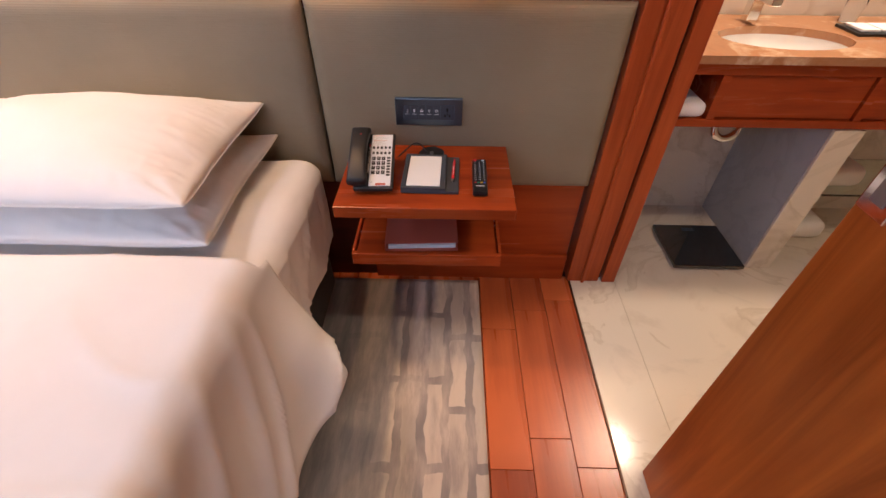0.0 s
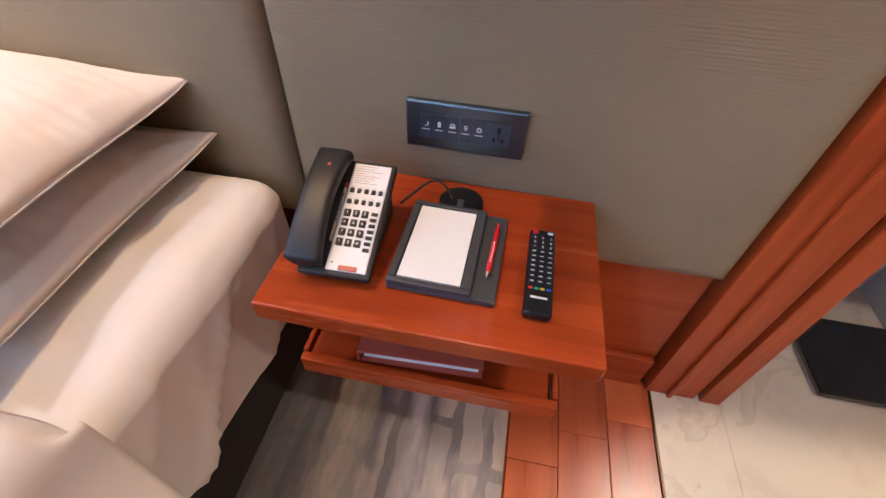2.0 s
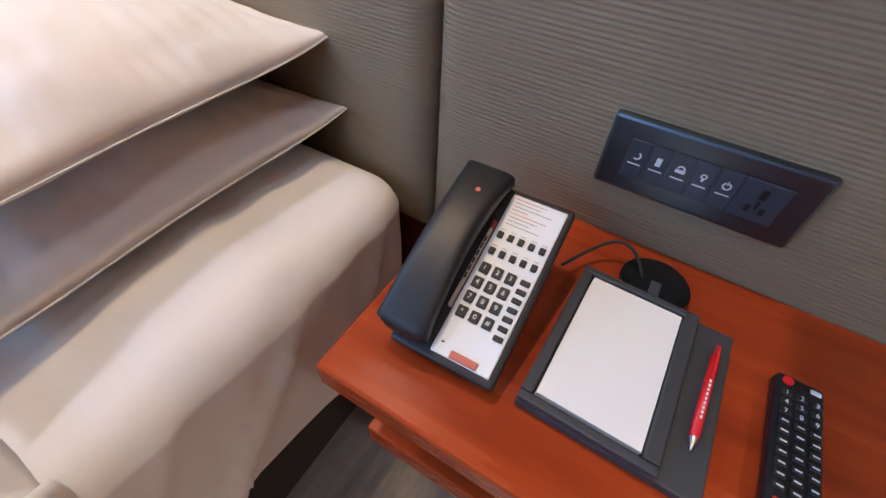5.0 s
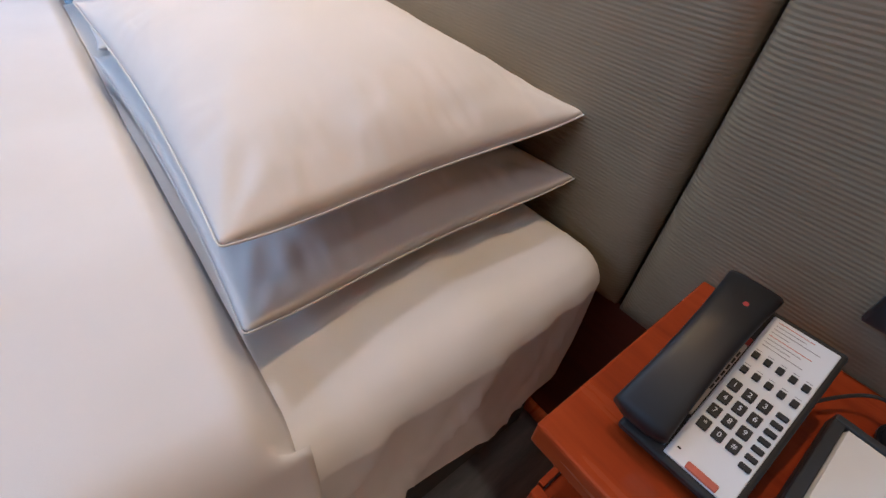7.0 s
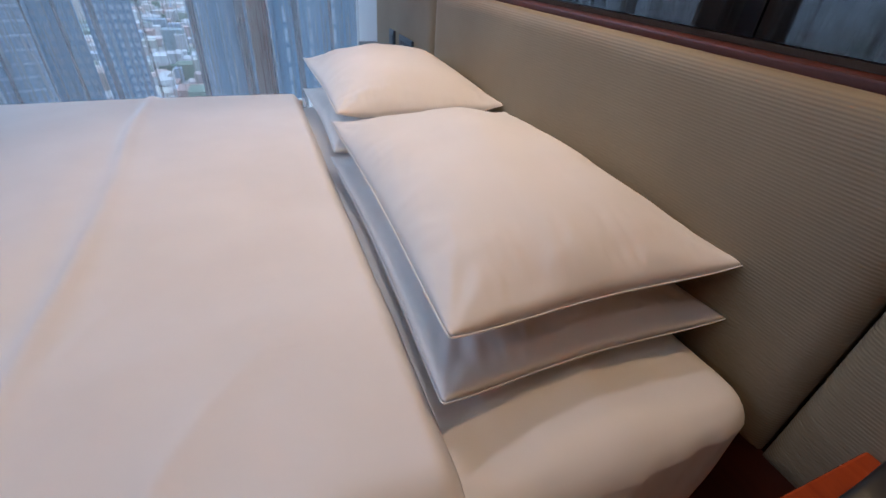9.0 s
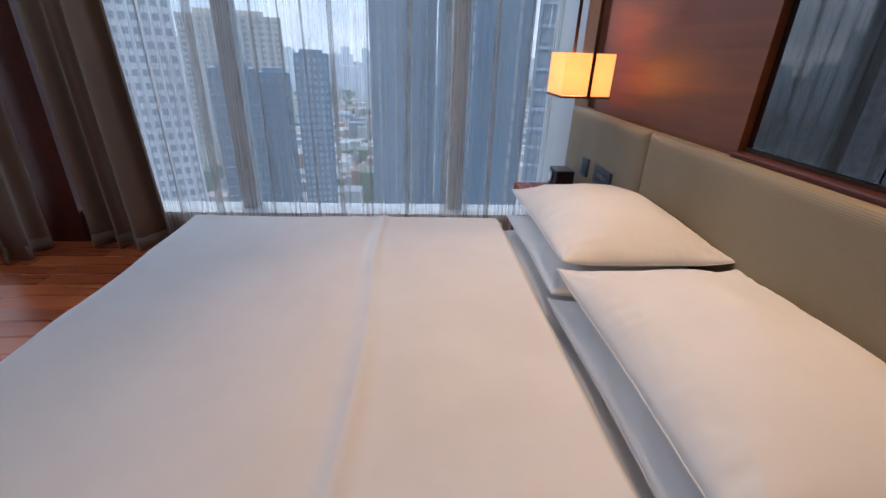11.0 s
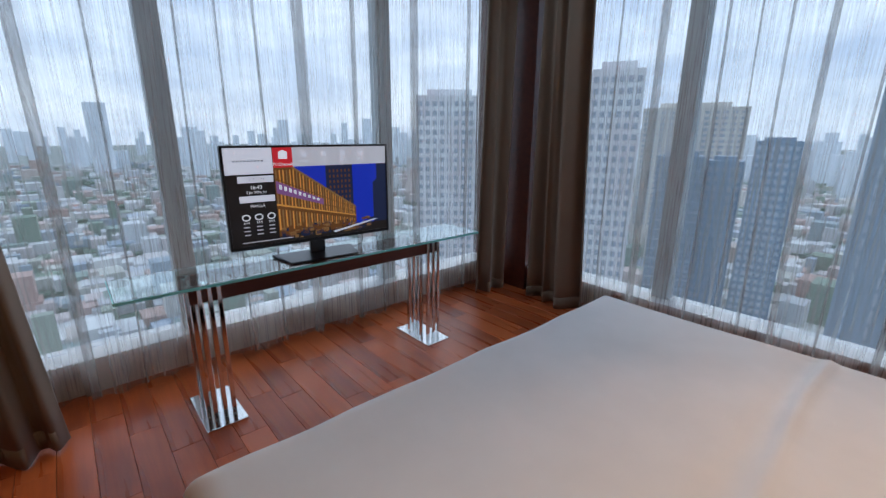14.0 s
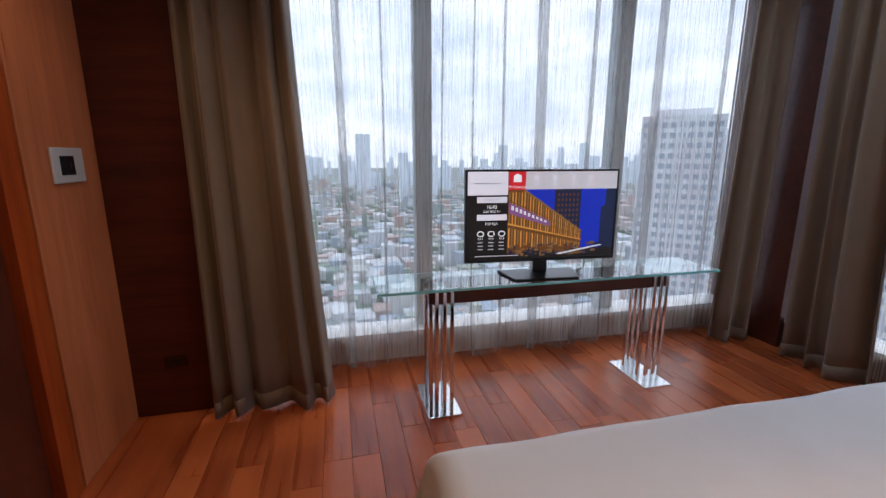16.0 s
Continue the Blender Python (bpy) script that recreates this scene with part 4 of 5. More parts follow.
def icon(kind, x, y, r):
    """A small flat symbol on a switch."""
    bm = bmesh.new()
    def ring(a0, a1, rr, th, cx=0, cz=0, n=14):
        for i in range(n):
            a, b = a0 + (a1 - a0) * i / n, a0 + (a1 - a0) * (i + 1) / n
            bm.faces.new([bm.verts.new((x + cx + math.cos(t) * q, y, cz + math.sin(t) * q)) for t, q in ((a, rr - th), (a, rr + th), (b, rr + th), (b, rr - th))])
    if kind == "moon":
        ring(-2.2, 1.2, r * 0.7, r * 0.16)
    elif kind == "door":
        box(x - r * 0.5, x + r * 0.5, y, y + 0.0003, -r * 0.8, r, bm=bm)
    elif kind == "bed":
        box(x - r * 0.9, x + r * 0.9, y, y + 0.0003, -r * 0.6, r * 0.1, bm=bm)
        ring(0, 3.1416, r * 0.6, r * 0.16, 0, r * 0.25)
    elif kind == "lamp":
        ring(0, 6.283, r * 0.45, r * 0.13, 0, r * 0.35)
        box(x - r * 0.2, x + r * 0.2, y, y + 0.0003, -r * 0.7, -r * 0.25, bm=bm)
    else:
        ring(1.9, 7.5, r * 0.65, r * 0.15)
        box(x - r * 0.1, x + r * 0.1, y, y + 0.0003, r * 0.2, r, bm=bm)
    return bm


switch_plate("bedside_switch", 0.2, 0.422, 0.758, 0.853, ("moon", "door", "bed", "lamp", "power", "socket"), "gunmetal switch panel with five labelled keys and a socket")
switch_plate("switch_plate", -2.49, -2.40, 0.775, 0.88, ("",), "small gunmetal socket plate on the headboard")
switch_plate("switch_plate", -2.30, -2.09, 0.785, 0.88, ("moon", "door", "bed", "lamp", "power"), "gunmetal switch panel with labelled keys behind the pillow")
clock = base("alarm_clock", -2.55, -0.12, TOPZ, "small black alarm clock with a round steel dial", "clock")
part("case", box(-0.05, 0.10, -0.05, 0.06, 0, 0.115, 0.006), BLACK, clock)
dial = part("dial", tube(0.036, (0.0, -0.0525, 0.06), (0.0, -0.060, 0.06), 28, bevel=0.002), STEEL, clock, "round steel dial", smooth=True)
part("glass_face", tube(0.028, (0.0, -0.0602, 0.06), (0.0, -0.0612, 0.06), 28), FACE_WHITE, dial)


# ---- pendant lamps ----
def pendant(x, label):
    ob = base("pendant_lamp", x, -0.168, 1.225, label, "lamp", "pendant lamps beside the bed")
    w = 0.122
    for n, b in (("shade_side", (-w, w, -w, -w + 0.003)), ("shade_side", (-w, w, w - 0.003, w)), ("shade_side", (-w, -w + 0.003, -w + 0.003, w - 0.003)), ("shade_side", (w - 0.003, w, -w + 0.003, w - 0.003))):
        part(n, box(*b, 0.012, 0.205), SHADE, ob, "glowing parchment")
    part("base_frame", box(-w - 0.002, w + 0.002, -w - 0.002, w + 0.002, 0.0, 0.010, 0.001), BRONZE, ob)
    part("strap", box(w + 0.004, w + 0.009, 0.006, 0.022, -0.004, CEIL - 1.225), BRONZE, ob, "flat dark bronze hanging strap")
    part("strap", box(-w - 0.009, -w - 0.004, -0.008, 0.008, -0.004, CEIL - 1.225), BRONZE, ob)
    part("cord", tube(0.004, (0, 0.0, 0.21), (0, 0.0, CEIL - 1.225), 10), STEEL, ob)
    part("canopy", box(-w - 0.012, w + 0.012, -0.03, 0.03, CEIL - 1.225 - 0.02, CEIL - 1.225, 0.002), BRONZE, ob)
    return ob


pendant(-2.325, "square parchment pendant lamp glowing warm beside the window")
pendant(0.36, "square parchment pendant lamp over the nightstand")


# ---- console table and television ----
console = base("console_table", -1.17, -3.4, 0, "glass topped console table on chrome pillar legs before the window", "table")
TX0, TX1 = -1.105, 1.107
top = part("glass_top", box(TX0, TX1, -0.22, 0.165, 0.744, 0.759, 0.003), TABLE_GLASS, console, "thick greenish clear glass top")
part("glass_edge", box(TX0, TX1, 0.1655, 0.169, 0.745, 0.758), EDGE_GLASS, top, "aqua polished glass edge")
part("glass_edge", box(TX0 - 0.004, TX0 - 0.0005, -0.22, 0.165, 0.745, 0.758), EDGE_GLASS, top)
part("glass_edge", box(TX1 + 0.0005, TX1 + 0.004, -0.22, 0.165, 0.745, 0.758), EDGE_GLASS, top)
part("apron", box(-0.74, 0.82, 0.095, 0.12, 0.658, 0.735, 0.002), DARK_WOOD, console, "dark cherry front rail")
part("apron", box(-0.74, 0.82, -0.14, -0.115, 0.658, 0.735, 0.002), DARK_WOOD, console)
for cx in (0.745, -0.68):
    leg = part("leg", box(cx - 0.10, cx + 0.10, -0.175, 0.215, 0.0, 0.014, 0.002), CHROME, console, "polished chrome pillar leg on a square foot")
    for px, py in ((-0.055, 0.13), (-0.012, 0.13), (0.034, 0.13), (-0.055, -0.1), (-0.012, -0.1), (0.034, -0.1), (0.06, 0.085), (0.06, -0.055)):
        part("bar", box(cx + px - 0.011, cx + px + 0.011, py - 0.011, py + 0.011, 0.0145, 0.735, 0.003), CHROME, leg)
    part("stud", tube(0.022, (cx, 0.1, 0.736), (cx, 0.1, 0.7435), 20), CHROME, leg)
    part("stud", tube(0.022, (cx, -0.1, 0.736), (cx, -0.1, 0.7435), 20), CHROME, leg)

tv_turn = math.degrees(math.atan2(-3.108 + 3.167, -1.384 + 0.528))
tv = base("television", label="flat black television showing a menu over a lit building", category="television", m=pose(-1.083, -3.40, 0.759, 0, 0, tv_turn))
# local x runs along the screen (positive to the viewer's right), -y faces the room
HW, Z0, Z1 = 0.481, 0.089, 0.645
part("case", box(-HW, HW, 0.004, 0.045, Z0, Z1, 0.006), BLACK, tv)
part("bezel", box(-HW, HW, -0.004, 0.0035, Z1 - 0.012, Z1, 0.002), BLACK, tv)
part("bezel", box(-HW, HW, -0.004, 0.0035, Z0, Z0 + 0.02, 0.002), BLACK, tv)
part("bezel", box(-HW, -HW + 0.012, -0.004, 0.0035, Z0 + 0.0205, Z1 - 0.0125, 0.002), BLACK, tv)
part("bezel", box(HW - 0.012, HW, -0.004, 0.0035, Z0 + 0.0205, Z1 - 0.0125, 0.002), BLACK, tv)
part("neck", box(-0.045, 0.045, 0.012, 0.04, 0.012, Z0 + 0.05, 0.004), BLACK, tv)
foot = wedge(-0.25, 0.25, -0.12, 0.10, 0.010, 0.014, 0.0, 0.004)
for v in foot.verts:
    if v.co.y < -0.08:
        v.co.x *= 0.82
part("foot", foot, BLACK, tv, "glossy black stand foot")
screen = part("screen", box(-HW + 0.0125, HW - 0.0125, 0.0, 0.0038, Z0 + 0.0205, Z1 - 0.0125), glow("screen_dark", (0.02, 0.016, 0.014), 0.5), tv, "lit screen with a menu and a picture of a building")
SX0, SX1, SZ0, SZ1 = -HW + 0.0125, HW - 0.0125, Z0 + 0.0205, Z1 - 0.0125


def shape(name, mat, corners, lift, label=""):
    """A flat shape on the screen, corners given in shares of its width and height."""
    bm = bmesh.new()
    bm.faces.new([bm.verts.new((SX0 + (SX1 - SX0) * u, -0.0006 - lift * 0.0003, SZ0 + (SZ1 - SZ0) * v)) for u, v in corners])
    return part(name, bm, mat, screen, label)


def rect(name, mat, u0, u1, v0, v1, lift, label=""):
    return shape(name, mat, ((u0, v0), (u1, v0), (u1, v1), (u0, v1)), lift, label)


S_WHITE, S_GREY, S_RED = glow("screen_white", (0.82, 0.82, 0.88), 0.75), glow("screen_grey", (0.62, 0.60, 0.62), 0.75), glow("screen_red", (0.62, 0.02, 0.03), 0.8)
S_BLUE, S_NAVY, S_GOLD = glow("screen_blue", (0.01, 0.03, 0.45), 0.8), glow("screen_navy", (0.012, 0.02, 0.06), 0.7), glow("screen_gold", (0.60, 0.28, 0.05), 0.85)
S_AMBER, S_PURPLE, S_SAND = glow("screen_amber", (0.15, 0.055, 0.012), 0.8), glow("screen_purple", (0.22, 0.09, 0.24), 0.8), glow("screen_sand", (0.30, 0.16, 0.05), 0.6)
S_TEXT = glow("screen_text", (0.9, 0.9, 0.9), 0.9)
rect("sky", S_BLUE, 0.27, 1.0, 0.1, 0.80, 1)
rect("tower", S_NAVY, 0.575, 0.755, 0.25, 0.80, 2)
for i in range(6):
    for j in range(7):
        rect("tower_light", S_AMBER, 0.597 + i * 0.026, 0.607 + i * 0.026, 0.36 + j * 0.06, 0.39 + j * 0.06, 3)
shape("tower", S_NAVY, ((0.90, 0.1), (1.0, 0.1), (1.0, 0.80), (0.93, 0.80), (0.93, 0.62), (0.90, 0.58)), 2)
shape("hotel_front", S_AMBER, ((0.25, 0.06), (0.77, 0.12), (0.77, 0.31), (0.365, 0.80), (0.25, 0.80)), 3, "gold lit building front")
def front_top(u):
    return min(0.79, 0.80 - max(0, u - 0.365) * 1.21)


for i in range(34):
    a = 0.268 + 0.495 * (1 - (1 - i / 34) ** 1.45)
    w = 0.0085 * (1 - 0.62 * i / 34)
    foot_v = 0.40 - (a - 0.27) * 0.40
    rect("lit_column", S_GOLD if i % 3 else S_SAND, a, a + w, foot_v, front_top(a) - 0.02, 4)
    rect("arcade_bay", S_SAND if i % 2 else S_GOLD, a, a + w * 1.15, 0.13 + 0.05 * (i % 4) / 4, foot_v - 0.04, 4)
shape("cornice", S_SAND, ((0.365, 0.785), (0.77, 0.295), (0.77, 0.315), (0.365, 0.81)), 5)
shape("cornice", S_GOLD, ((0.25, 0.405), (0.77, 0.197), (0.77, 0.207), (0.25, 0.425)), 5)
for lift_v in (0.13, 0.27):
    shape("floor_line", S_AMBER, ((0.27, 0.40 + lift_v), (0.77, 0.20 + lift_v * 0.3), (0.77, 0.204 + lift_v * 0.3), (0.27, 0.412 + lift_v)), 5)
shape("sign_band", S_PURPLE, ((0.268, 0.53), (0.55, 0.365), (0.55, 0.43), (0.268, 0.66)), 6, "purple sign band with plain pale blocks")
for i in range(9):
    u = 0.285 + i * 0.028
    c = 0.595 - (u - 0.285) * 0.72
    h = 0.045 - i * 0.0025
    shape("sign_block", S_TEXT, ((u, c - h / 2), (u + 0.014, c - h / 2 - 0.008), (u + 0.014, c + h / 2 - 0.008), (u, c + h / 2)), 7)
rnd_tv = random.Random(5)
for i in range(120):
    u, v = rnd_tv.uniform(0.27, 0.85), rnd_tv.uniform(0.02, 0.15)
    rect("planting", (S_AMBER, S_NAVY, S_SAND)[i % 3], u, u + rnd_tv.uniform(0.01, 0.05), v, v + rnd_tv.uniform(0.01, 0.05), 4)
shape("light_trail", S_WHITE, ((0.62, 0.03), (0.93, 0.13), (0.90, 0.135), (0.60, 0.045)), 5)
rect("menu_bar", S_GREY, 0.262, 1.0, 0.80, 1.0, 6)
rect("logo_field", S_WHITE, 0.0, 0.258, 0.74, 1.0, 6)
for i in range(9):
    rect("logo_mark", PRINT, 0.045 + i * 0.019, 0.055 + i * 0.019, 0.862, 0.88, 7)
rect("menu_tab", S_RED, 0.262, 0.375, 0.795, 1.0, 7, "red menu tab")
shape("menu_symbol", S_TEXT, ((0.295, 0.885), (0.345, 0.885), (0.345, 0.955), (0.32, 0.975), (0.295, 0.955)), 8)
for i in range(4):
    rect("menu_symbol", S_WHITE, 0.43 + i * 0.125, 0.46 + i * 0.125, 0.90, 0.95, 8)
    rect("menu_caption", S_WHITE, 0.415 + i * 0.125, 0.475 + i * 0.125, 0.85, 0.862, 8)
rect("side_panel", glow("screen_black", (0.012, 0.01, 0.01), 0.5), 0.0, 0.262, 0.0, 0.735, 6)
rect("side_field", S_WHITE, 0.06, 0.255, 0.655, 0.72, 7)
rect("side_field", S_WHITE, 0.06, 0.255, 0.455, 0.52, 7)


def screen_text(words, u, v, h, mat=S_TEXT):
    text("screen_words", words, h * (SZ1 - SZ0), pose(SX0 + (SX1 - SX0) * u, -0.0034, SZ0 + (SZ1 - SZ0) * v, 90), mat, screen)


screen_text("16:43", 0.155, 0.605, 0.055)
screen_text("2 Jan 2023, Fri", 0.155, 0.555, 0.034)
screen_text("LOCAL TIME", 0.155, 0.688, 0.034, PRINT)
screen_text("MANILA", 0.155, 0.415, 0.04)
screen_text("TV Channels", 0.318, 0.828, 0.042)
for i in range(3):
    cx = 0.085 + i * 0.07
    shape("weather_cloud", S_TEXT, [(cx + 0.024 * math.cos(k * 0.4488), 0.30 + 0.035 * math.sin(k * 0.4488)) for k in range(14)], 7)
    shape("weather_cloud", BLACK, [(cx + 0.017 * math.cos(k * 0.4488), 0.30 + 0.024 * math.sin(k * 0.4488)) for k in range(14)], 8)
    for k in range(3):
        rect("rain_drop", S_TEXT, cx - 0.014 + k * 0.012, cx - 0.01 + k * 0.012, 0.235, 0.255, 7)
        rect("weather_line", S_GREY, cx - 0.018, cx + 0.016, 0.195 - k * 0.04, 0.205 - k * 0.04, 7)
rect("ticker", S_GREY, 0.05, 0.34, 0.035, 0.043, 8)
cable("tv_cable", [(-1.35, -3.44, 0.93), (-1.40, -3.42, 0.84), (-1.38, -3.40, 0.775), (-1.28, -3.42, 0.764), (-1.1, -3.5, 0.764)], 0.003, BLACK_SOFT)
tagged(bpy.data.objects["tv_cable"], "thin black cable hanging behind the television", "cable")

# ---- thermostat and outlet on the closet side ----
th = base("thermostat", 1.298, -3.345, 1.438, "square silver thermostat with a dark display", "thermostat")
part("plate", box(-0.012, 0.002, -0.115, 0.125, -0.078, 0.078, 0.005), SILVER, th)
part("display", box(-0.0145, -0.0122, -0.03, 0.075, -0.042, 0.042, 0.002, 1), BLACK, th, "black display with two keys")
part("key", box(-0.0155, -0.0147, 0.0, 0.004, -0.012, 0.012), STEEL, th)
ol = base("wall_outlet", 1.07, -3.621, 0.325, "dark wall outlet on the cherry panel", "outlet")
part("plate", box(-0.06, 0.06, -0.002, 0.008, -0.035, 0.035, 0.003), BRONZE, ol)
part("socket", box(-0.02, 0.02, 0.0082, 0.0095, -0.016, 0.016, 0.001, 1), BLACK, ol)

# ---- bathroom ----
van = base("vanity", 2.25, 0.4, 0, "cherry vanity with an open towel shelf, fixed to the wall", "vanity")
VX0, VX1 = -0.955, 1.04
part("apron", box(VX0, VX1, 0.0, 0.02, 0.79, 0.838, 0.002), CHERRY_X, van)
part("bottom", box(VX0, VX1, 0.0, 0.55, 0.565, 0.60, 0.003), CHERRY_X, van)
part("divider", box(-0.77, -0.735, 0.002, 0.55, 0.601, 0.788), CHERRY_X, van)
part("side", box(VX0, VX0 + 0.02, 0.022, 0.55, 0.601, 0.838), CHERRY_X, van)
part("drawer_front", box(-0.73, -0.15, 0.012, 0.03, 0.606, 0.786, 0.002), CHERRY_X, van)
part("divider", box(-0.145, -0.11, 0.002, 0.55, 0.601, 0.788), CHERRY_X, van)
part("drawer_front", box(-0.105, 1.03, 0.012, 0.03, 0.606, 0.786, 0.002), CHERRY_X, van)
part("back", box(VX0, VX1, 0.551, 0.575, 0.565, 0.838), CHERRY_X, van)
cx, cy, ra, rbb = 1.80, 0.62, 0.275, 0.165


def counter_mesh():
    """A slab with an oval cut-out."""
    x0, x1, y0, y1 = 1.29, 3.33, 0.375, 0.978
    bm = bmesh.new()
    n = 64
    def edge(t):
        dx, dy = math.cos(t), math.sin(t)
        f = min((x1 - cx) / dx if dx > 1e-6 else 9, (x0 - cx) / dx if dx < -1e-6 else 9, (y1 - cy) / dy if dy > 1e-6 else 9, (y0 - cy) / dy if dy < -1e-6 else 9)
        return cx + f * dx, cy + f * dy
    rings = []
    corner = sorted([math.atan2(y - cy, x - cx) % 6.283185 for x in (x0, x1) for y in (y0, y1)] + [k / n * 6.283185 for k in range(n)])
    for z in (0.84, 0.872):
        rings.append([bm.verts.new((cx + ra * math.cos(t), cy + rbb * math.sin(t), z)) for t in corner])
        rings.append([bm.verts.new((*edge(t), z)) for t in corner])
    a, b, c, d = rings
    for i in range(len(corner)):
        j = (i + 1) % len(corner)
        for p, q in ((c, d), (d, b), (b, a), (a, c)):
            bm.faces.new((p[i], q[i], q[j], p[j]))
    return bm


worktop = tagged(link("countertop", counter_mesh(), MARBLE_RED), "polished brown marble vanity top with pale veins", "countertop")
basin = link("basin", grid(40, 10, lambda u, v: (cx + (ra + 0.004) * math.cos(u * 6.28319) * (1 - v ** 2.2), cy + (rbb + 0.004) * math.sin(u * 6.28319) * (1 - v ** 2.2), 0.839 - 0.13 * math.sin(v * 1.5708))), CERAMIC, smooth=True)
tagged(basin, "white oval ceramic undermount basin", "basin")
part("drain", tube(0.012, (cx - 0.12, cy + 0.135, 0.80), (cx - 0.12, cy + 0.128, 0.802), 18), BRONZE, basin, "small overflow hole ring")
fau = base("faucet", 1.76, 0.86, 0.872, "square chrome basin faucet", "faucet")
part("column", box(-0.026, 0.026, -0.026, 0.026, 0, 0.13, 0.003), CHROME, fau)
part("spout", box(-0.022, 0.022, -0.15, -0.028, 0.095, 0.12, 0.003), CHROME, fau)
part("lever", box(0.03, 0.12, -0.014, 0.014, 0.125, 0.137, 0.002), CHROME, fau)
trap = cable("drain_trap", [(1.60, 0.52, 0.60), (1.60, 0.52, 0.53), (1.61, 0.50, 0.48), (1.66, 0.50, 0.455), (1.71, 0.50, 0.48), (1.72, 0.52, 0.53), (1.72, 0.60, 0.55), (1.72, 0.97, 0.55)], 0.018, CHROME)
tagged(trap, "curved chrome drain trap under the vanity", "pipe")
towel = tagged(link("folded_towel", box(1.345, 1.475, 0.405, 0.66, 0.601, 0.668, 0.028, 4), TOWEL, smooth=True), "folded white towel on the open vanity shelf", "towel")
amen = base("amenity_tray", 2.28, 0.72, 0.872, "black amenity tray with white packets and glass bottles", "tray")
part("tray", box(-0.16, 0.16, -0.08, 0.08, 0, 0.012, 0.003), BLACK, amen)
for i in range(3):
    part("packet", box(-0.14 + i * 0.09, -0.06 + i * 0.09, -0.06, 0.05, 0.0125, 0.024, 0.003), PAPER, amen)
tumbler = tagged(link("tumbler", tube(0.034, (2.22, 0.87, 0.873), (2.22, 0.87, 0.985), 28, 0.04), GLASS, smooth=True), "clear drinking glass on the vanity", "glass")
# the whole vanity group is set to its true size against the back wall
SIZE = Matrix.Translation((0.382, -1.38, 1.434)) @ Matrix.Scale(0.837, 4) @ Matrix.Translation((-0.382, 1.38, -1.434))
for o in (van, worktop, basin, fau, trap, towel, amen, tumbler):
    o.matrix_basis = SIZE @ o.matrix_basis
scale = base("bathroom_scale", 1.602, 0.235, 0.0, "flat black glass bathroom scale on the marble floor", "scale")
part("platform", box(-0.162, 0.162, -0.15, 0.155, 0.012, 0.03, 0.004), BLACK_GLASS, scale)
for a in (-0.13, 0.13):
    for b in (-0.12, 0.12):
        part("foot", tube(0.016, (a, b, 0.0005), (a, b, 0.0118), 16), BLACK_SOFT, scale)
part("display", box(-0.03, 0.03, 0.105, 0.13, 0.0302, 0.031), GUNMETAL, scale)
# one cream partition: its side is painted daylight grey, its front left cream
structure("vanity_partition", box(1.79, 1.90, 0.128, 0.597, 0.0, 0.700, 0.002), MARBLE_DAYLIT, "polished marble partition under the vanity, greyed for daylight on its side", "partition")
structure("partition_front", box(1.789, 1.902, 0.112, 0.126, 0.0, 0.700, 0.002), MARBLE, "cream marble front edge of the vanity partition", "partition")
rack = base("towel_shelf", 2.25, 0.375, 0.30, "glass shelf with folded white towels under the vanity", "shelf")
part("glass", box(-0.345, 0.5, -0.1, 0.22, 0, 0.01, 0.002), TABLE_GLASS, rack)
for z, nm in ((0.0105, "rolled_towel"), (-0.2795, "rolled_towel")):
    t = tagged(link(nm, box(-0.16, 0.16, -0.12, 0.12, 0.0, 0.10, 0.04, 5), TOWEL, smooth=True), "thick folded white towel under the vanity", "towel")
    t.location = (2.11, 0.44, 0.30 + z * 1.0715)


# ---- the city outside ----
def facade(name, wall, line, rough=0.6):
    m, n, l, b = material(name, wall, rough)
    a = node(n, "ShaderNodeTexNoise", Scale=0.08, Detail=5.0)
    l.new(coords(n, l), a.inputs["Vector"])
    l.new(ramp(n, l, a.outputs["Fac"], (0.3, line), (0.7, wall)), b.inputs["Base Color"])
    return m


F_WHITE = facade("pale_concrete", (0.78, 0.80, 0.81), (0.66, 0.60, 0.62))
F_CREAM = facade("cream_concrete", (0.64, 0.61, 0.55), (0.56, 0.54, 0.50))
F_BLUE = facade("blue_glass_tower", (0.19, 0.28, 0.38), (0.15, 0.24, 0.34), 0.35)
F_SLATE = facade("slate_blue_tower", (0.25, 0.32, 0.40), (0.20, 0.27, 0.35), 0.45)
# distance haze is put into this pale blue wall colour
F_HAZE_TINT = facade("far_tower_haze_tint", (0.80, 0.84, 0.88), (0.74, 0.79, 0.85), 0.9)
# panes lightened and blued to carry the haze
PANE, *_ = material("dark_tower_pane", (0.29, 0.34, 0.40), 0.3)
PANE_LIGHT, *_ = material("pale_tower_band", (0.40, 0.47, 0.54), 0.5)
GROUND_Z = -95.0


def quad_boxes(rows):
    """Many upright boxes as one mesh, from rows of x, y, z, half sizes and height."""
    vs, fs = [], []
    for x, y, z, hx, hy, h in rows:
        k = len(vs)
        vs += [(x + i * hx, y + j * hy, z + q * h) for q in (0, 1) for i, j in ((-1, -1), (1, -1), (1, 1), (-1, 1))]
        fs += [(k + 4, k + 5, k + 6, k + 7)] + [(k + i, k + (i + 1) % 4, k + 4 + (i + 1) % 4, k + 4 + i) for i in range(4)]
    return vs, fs


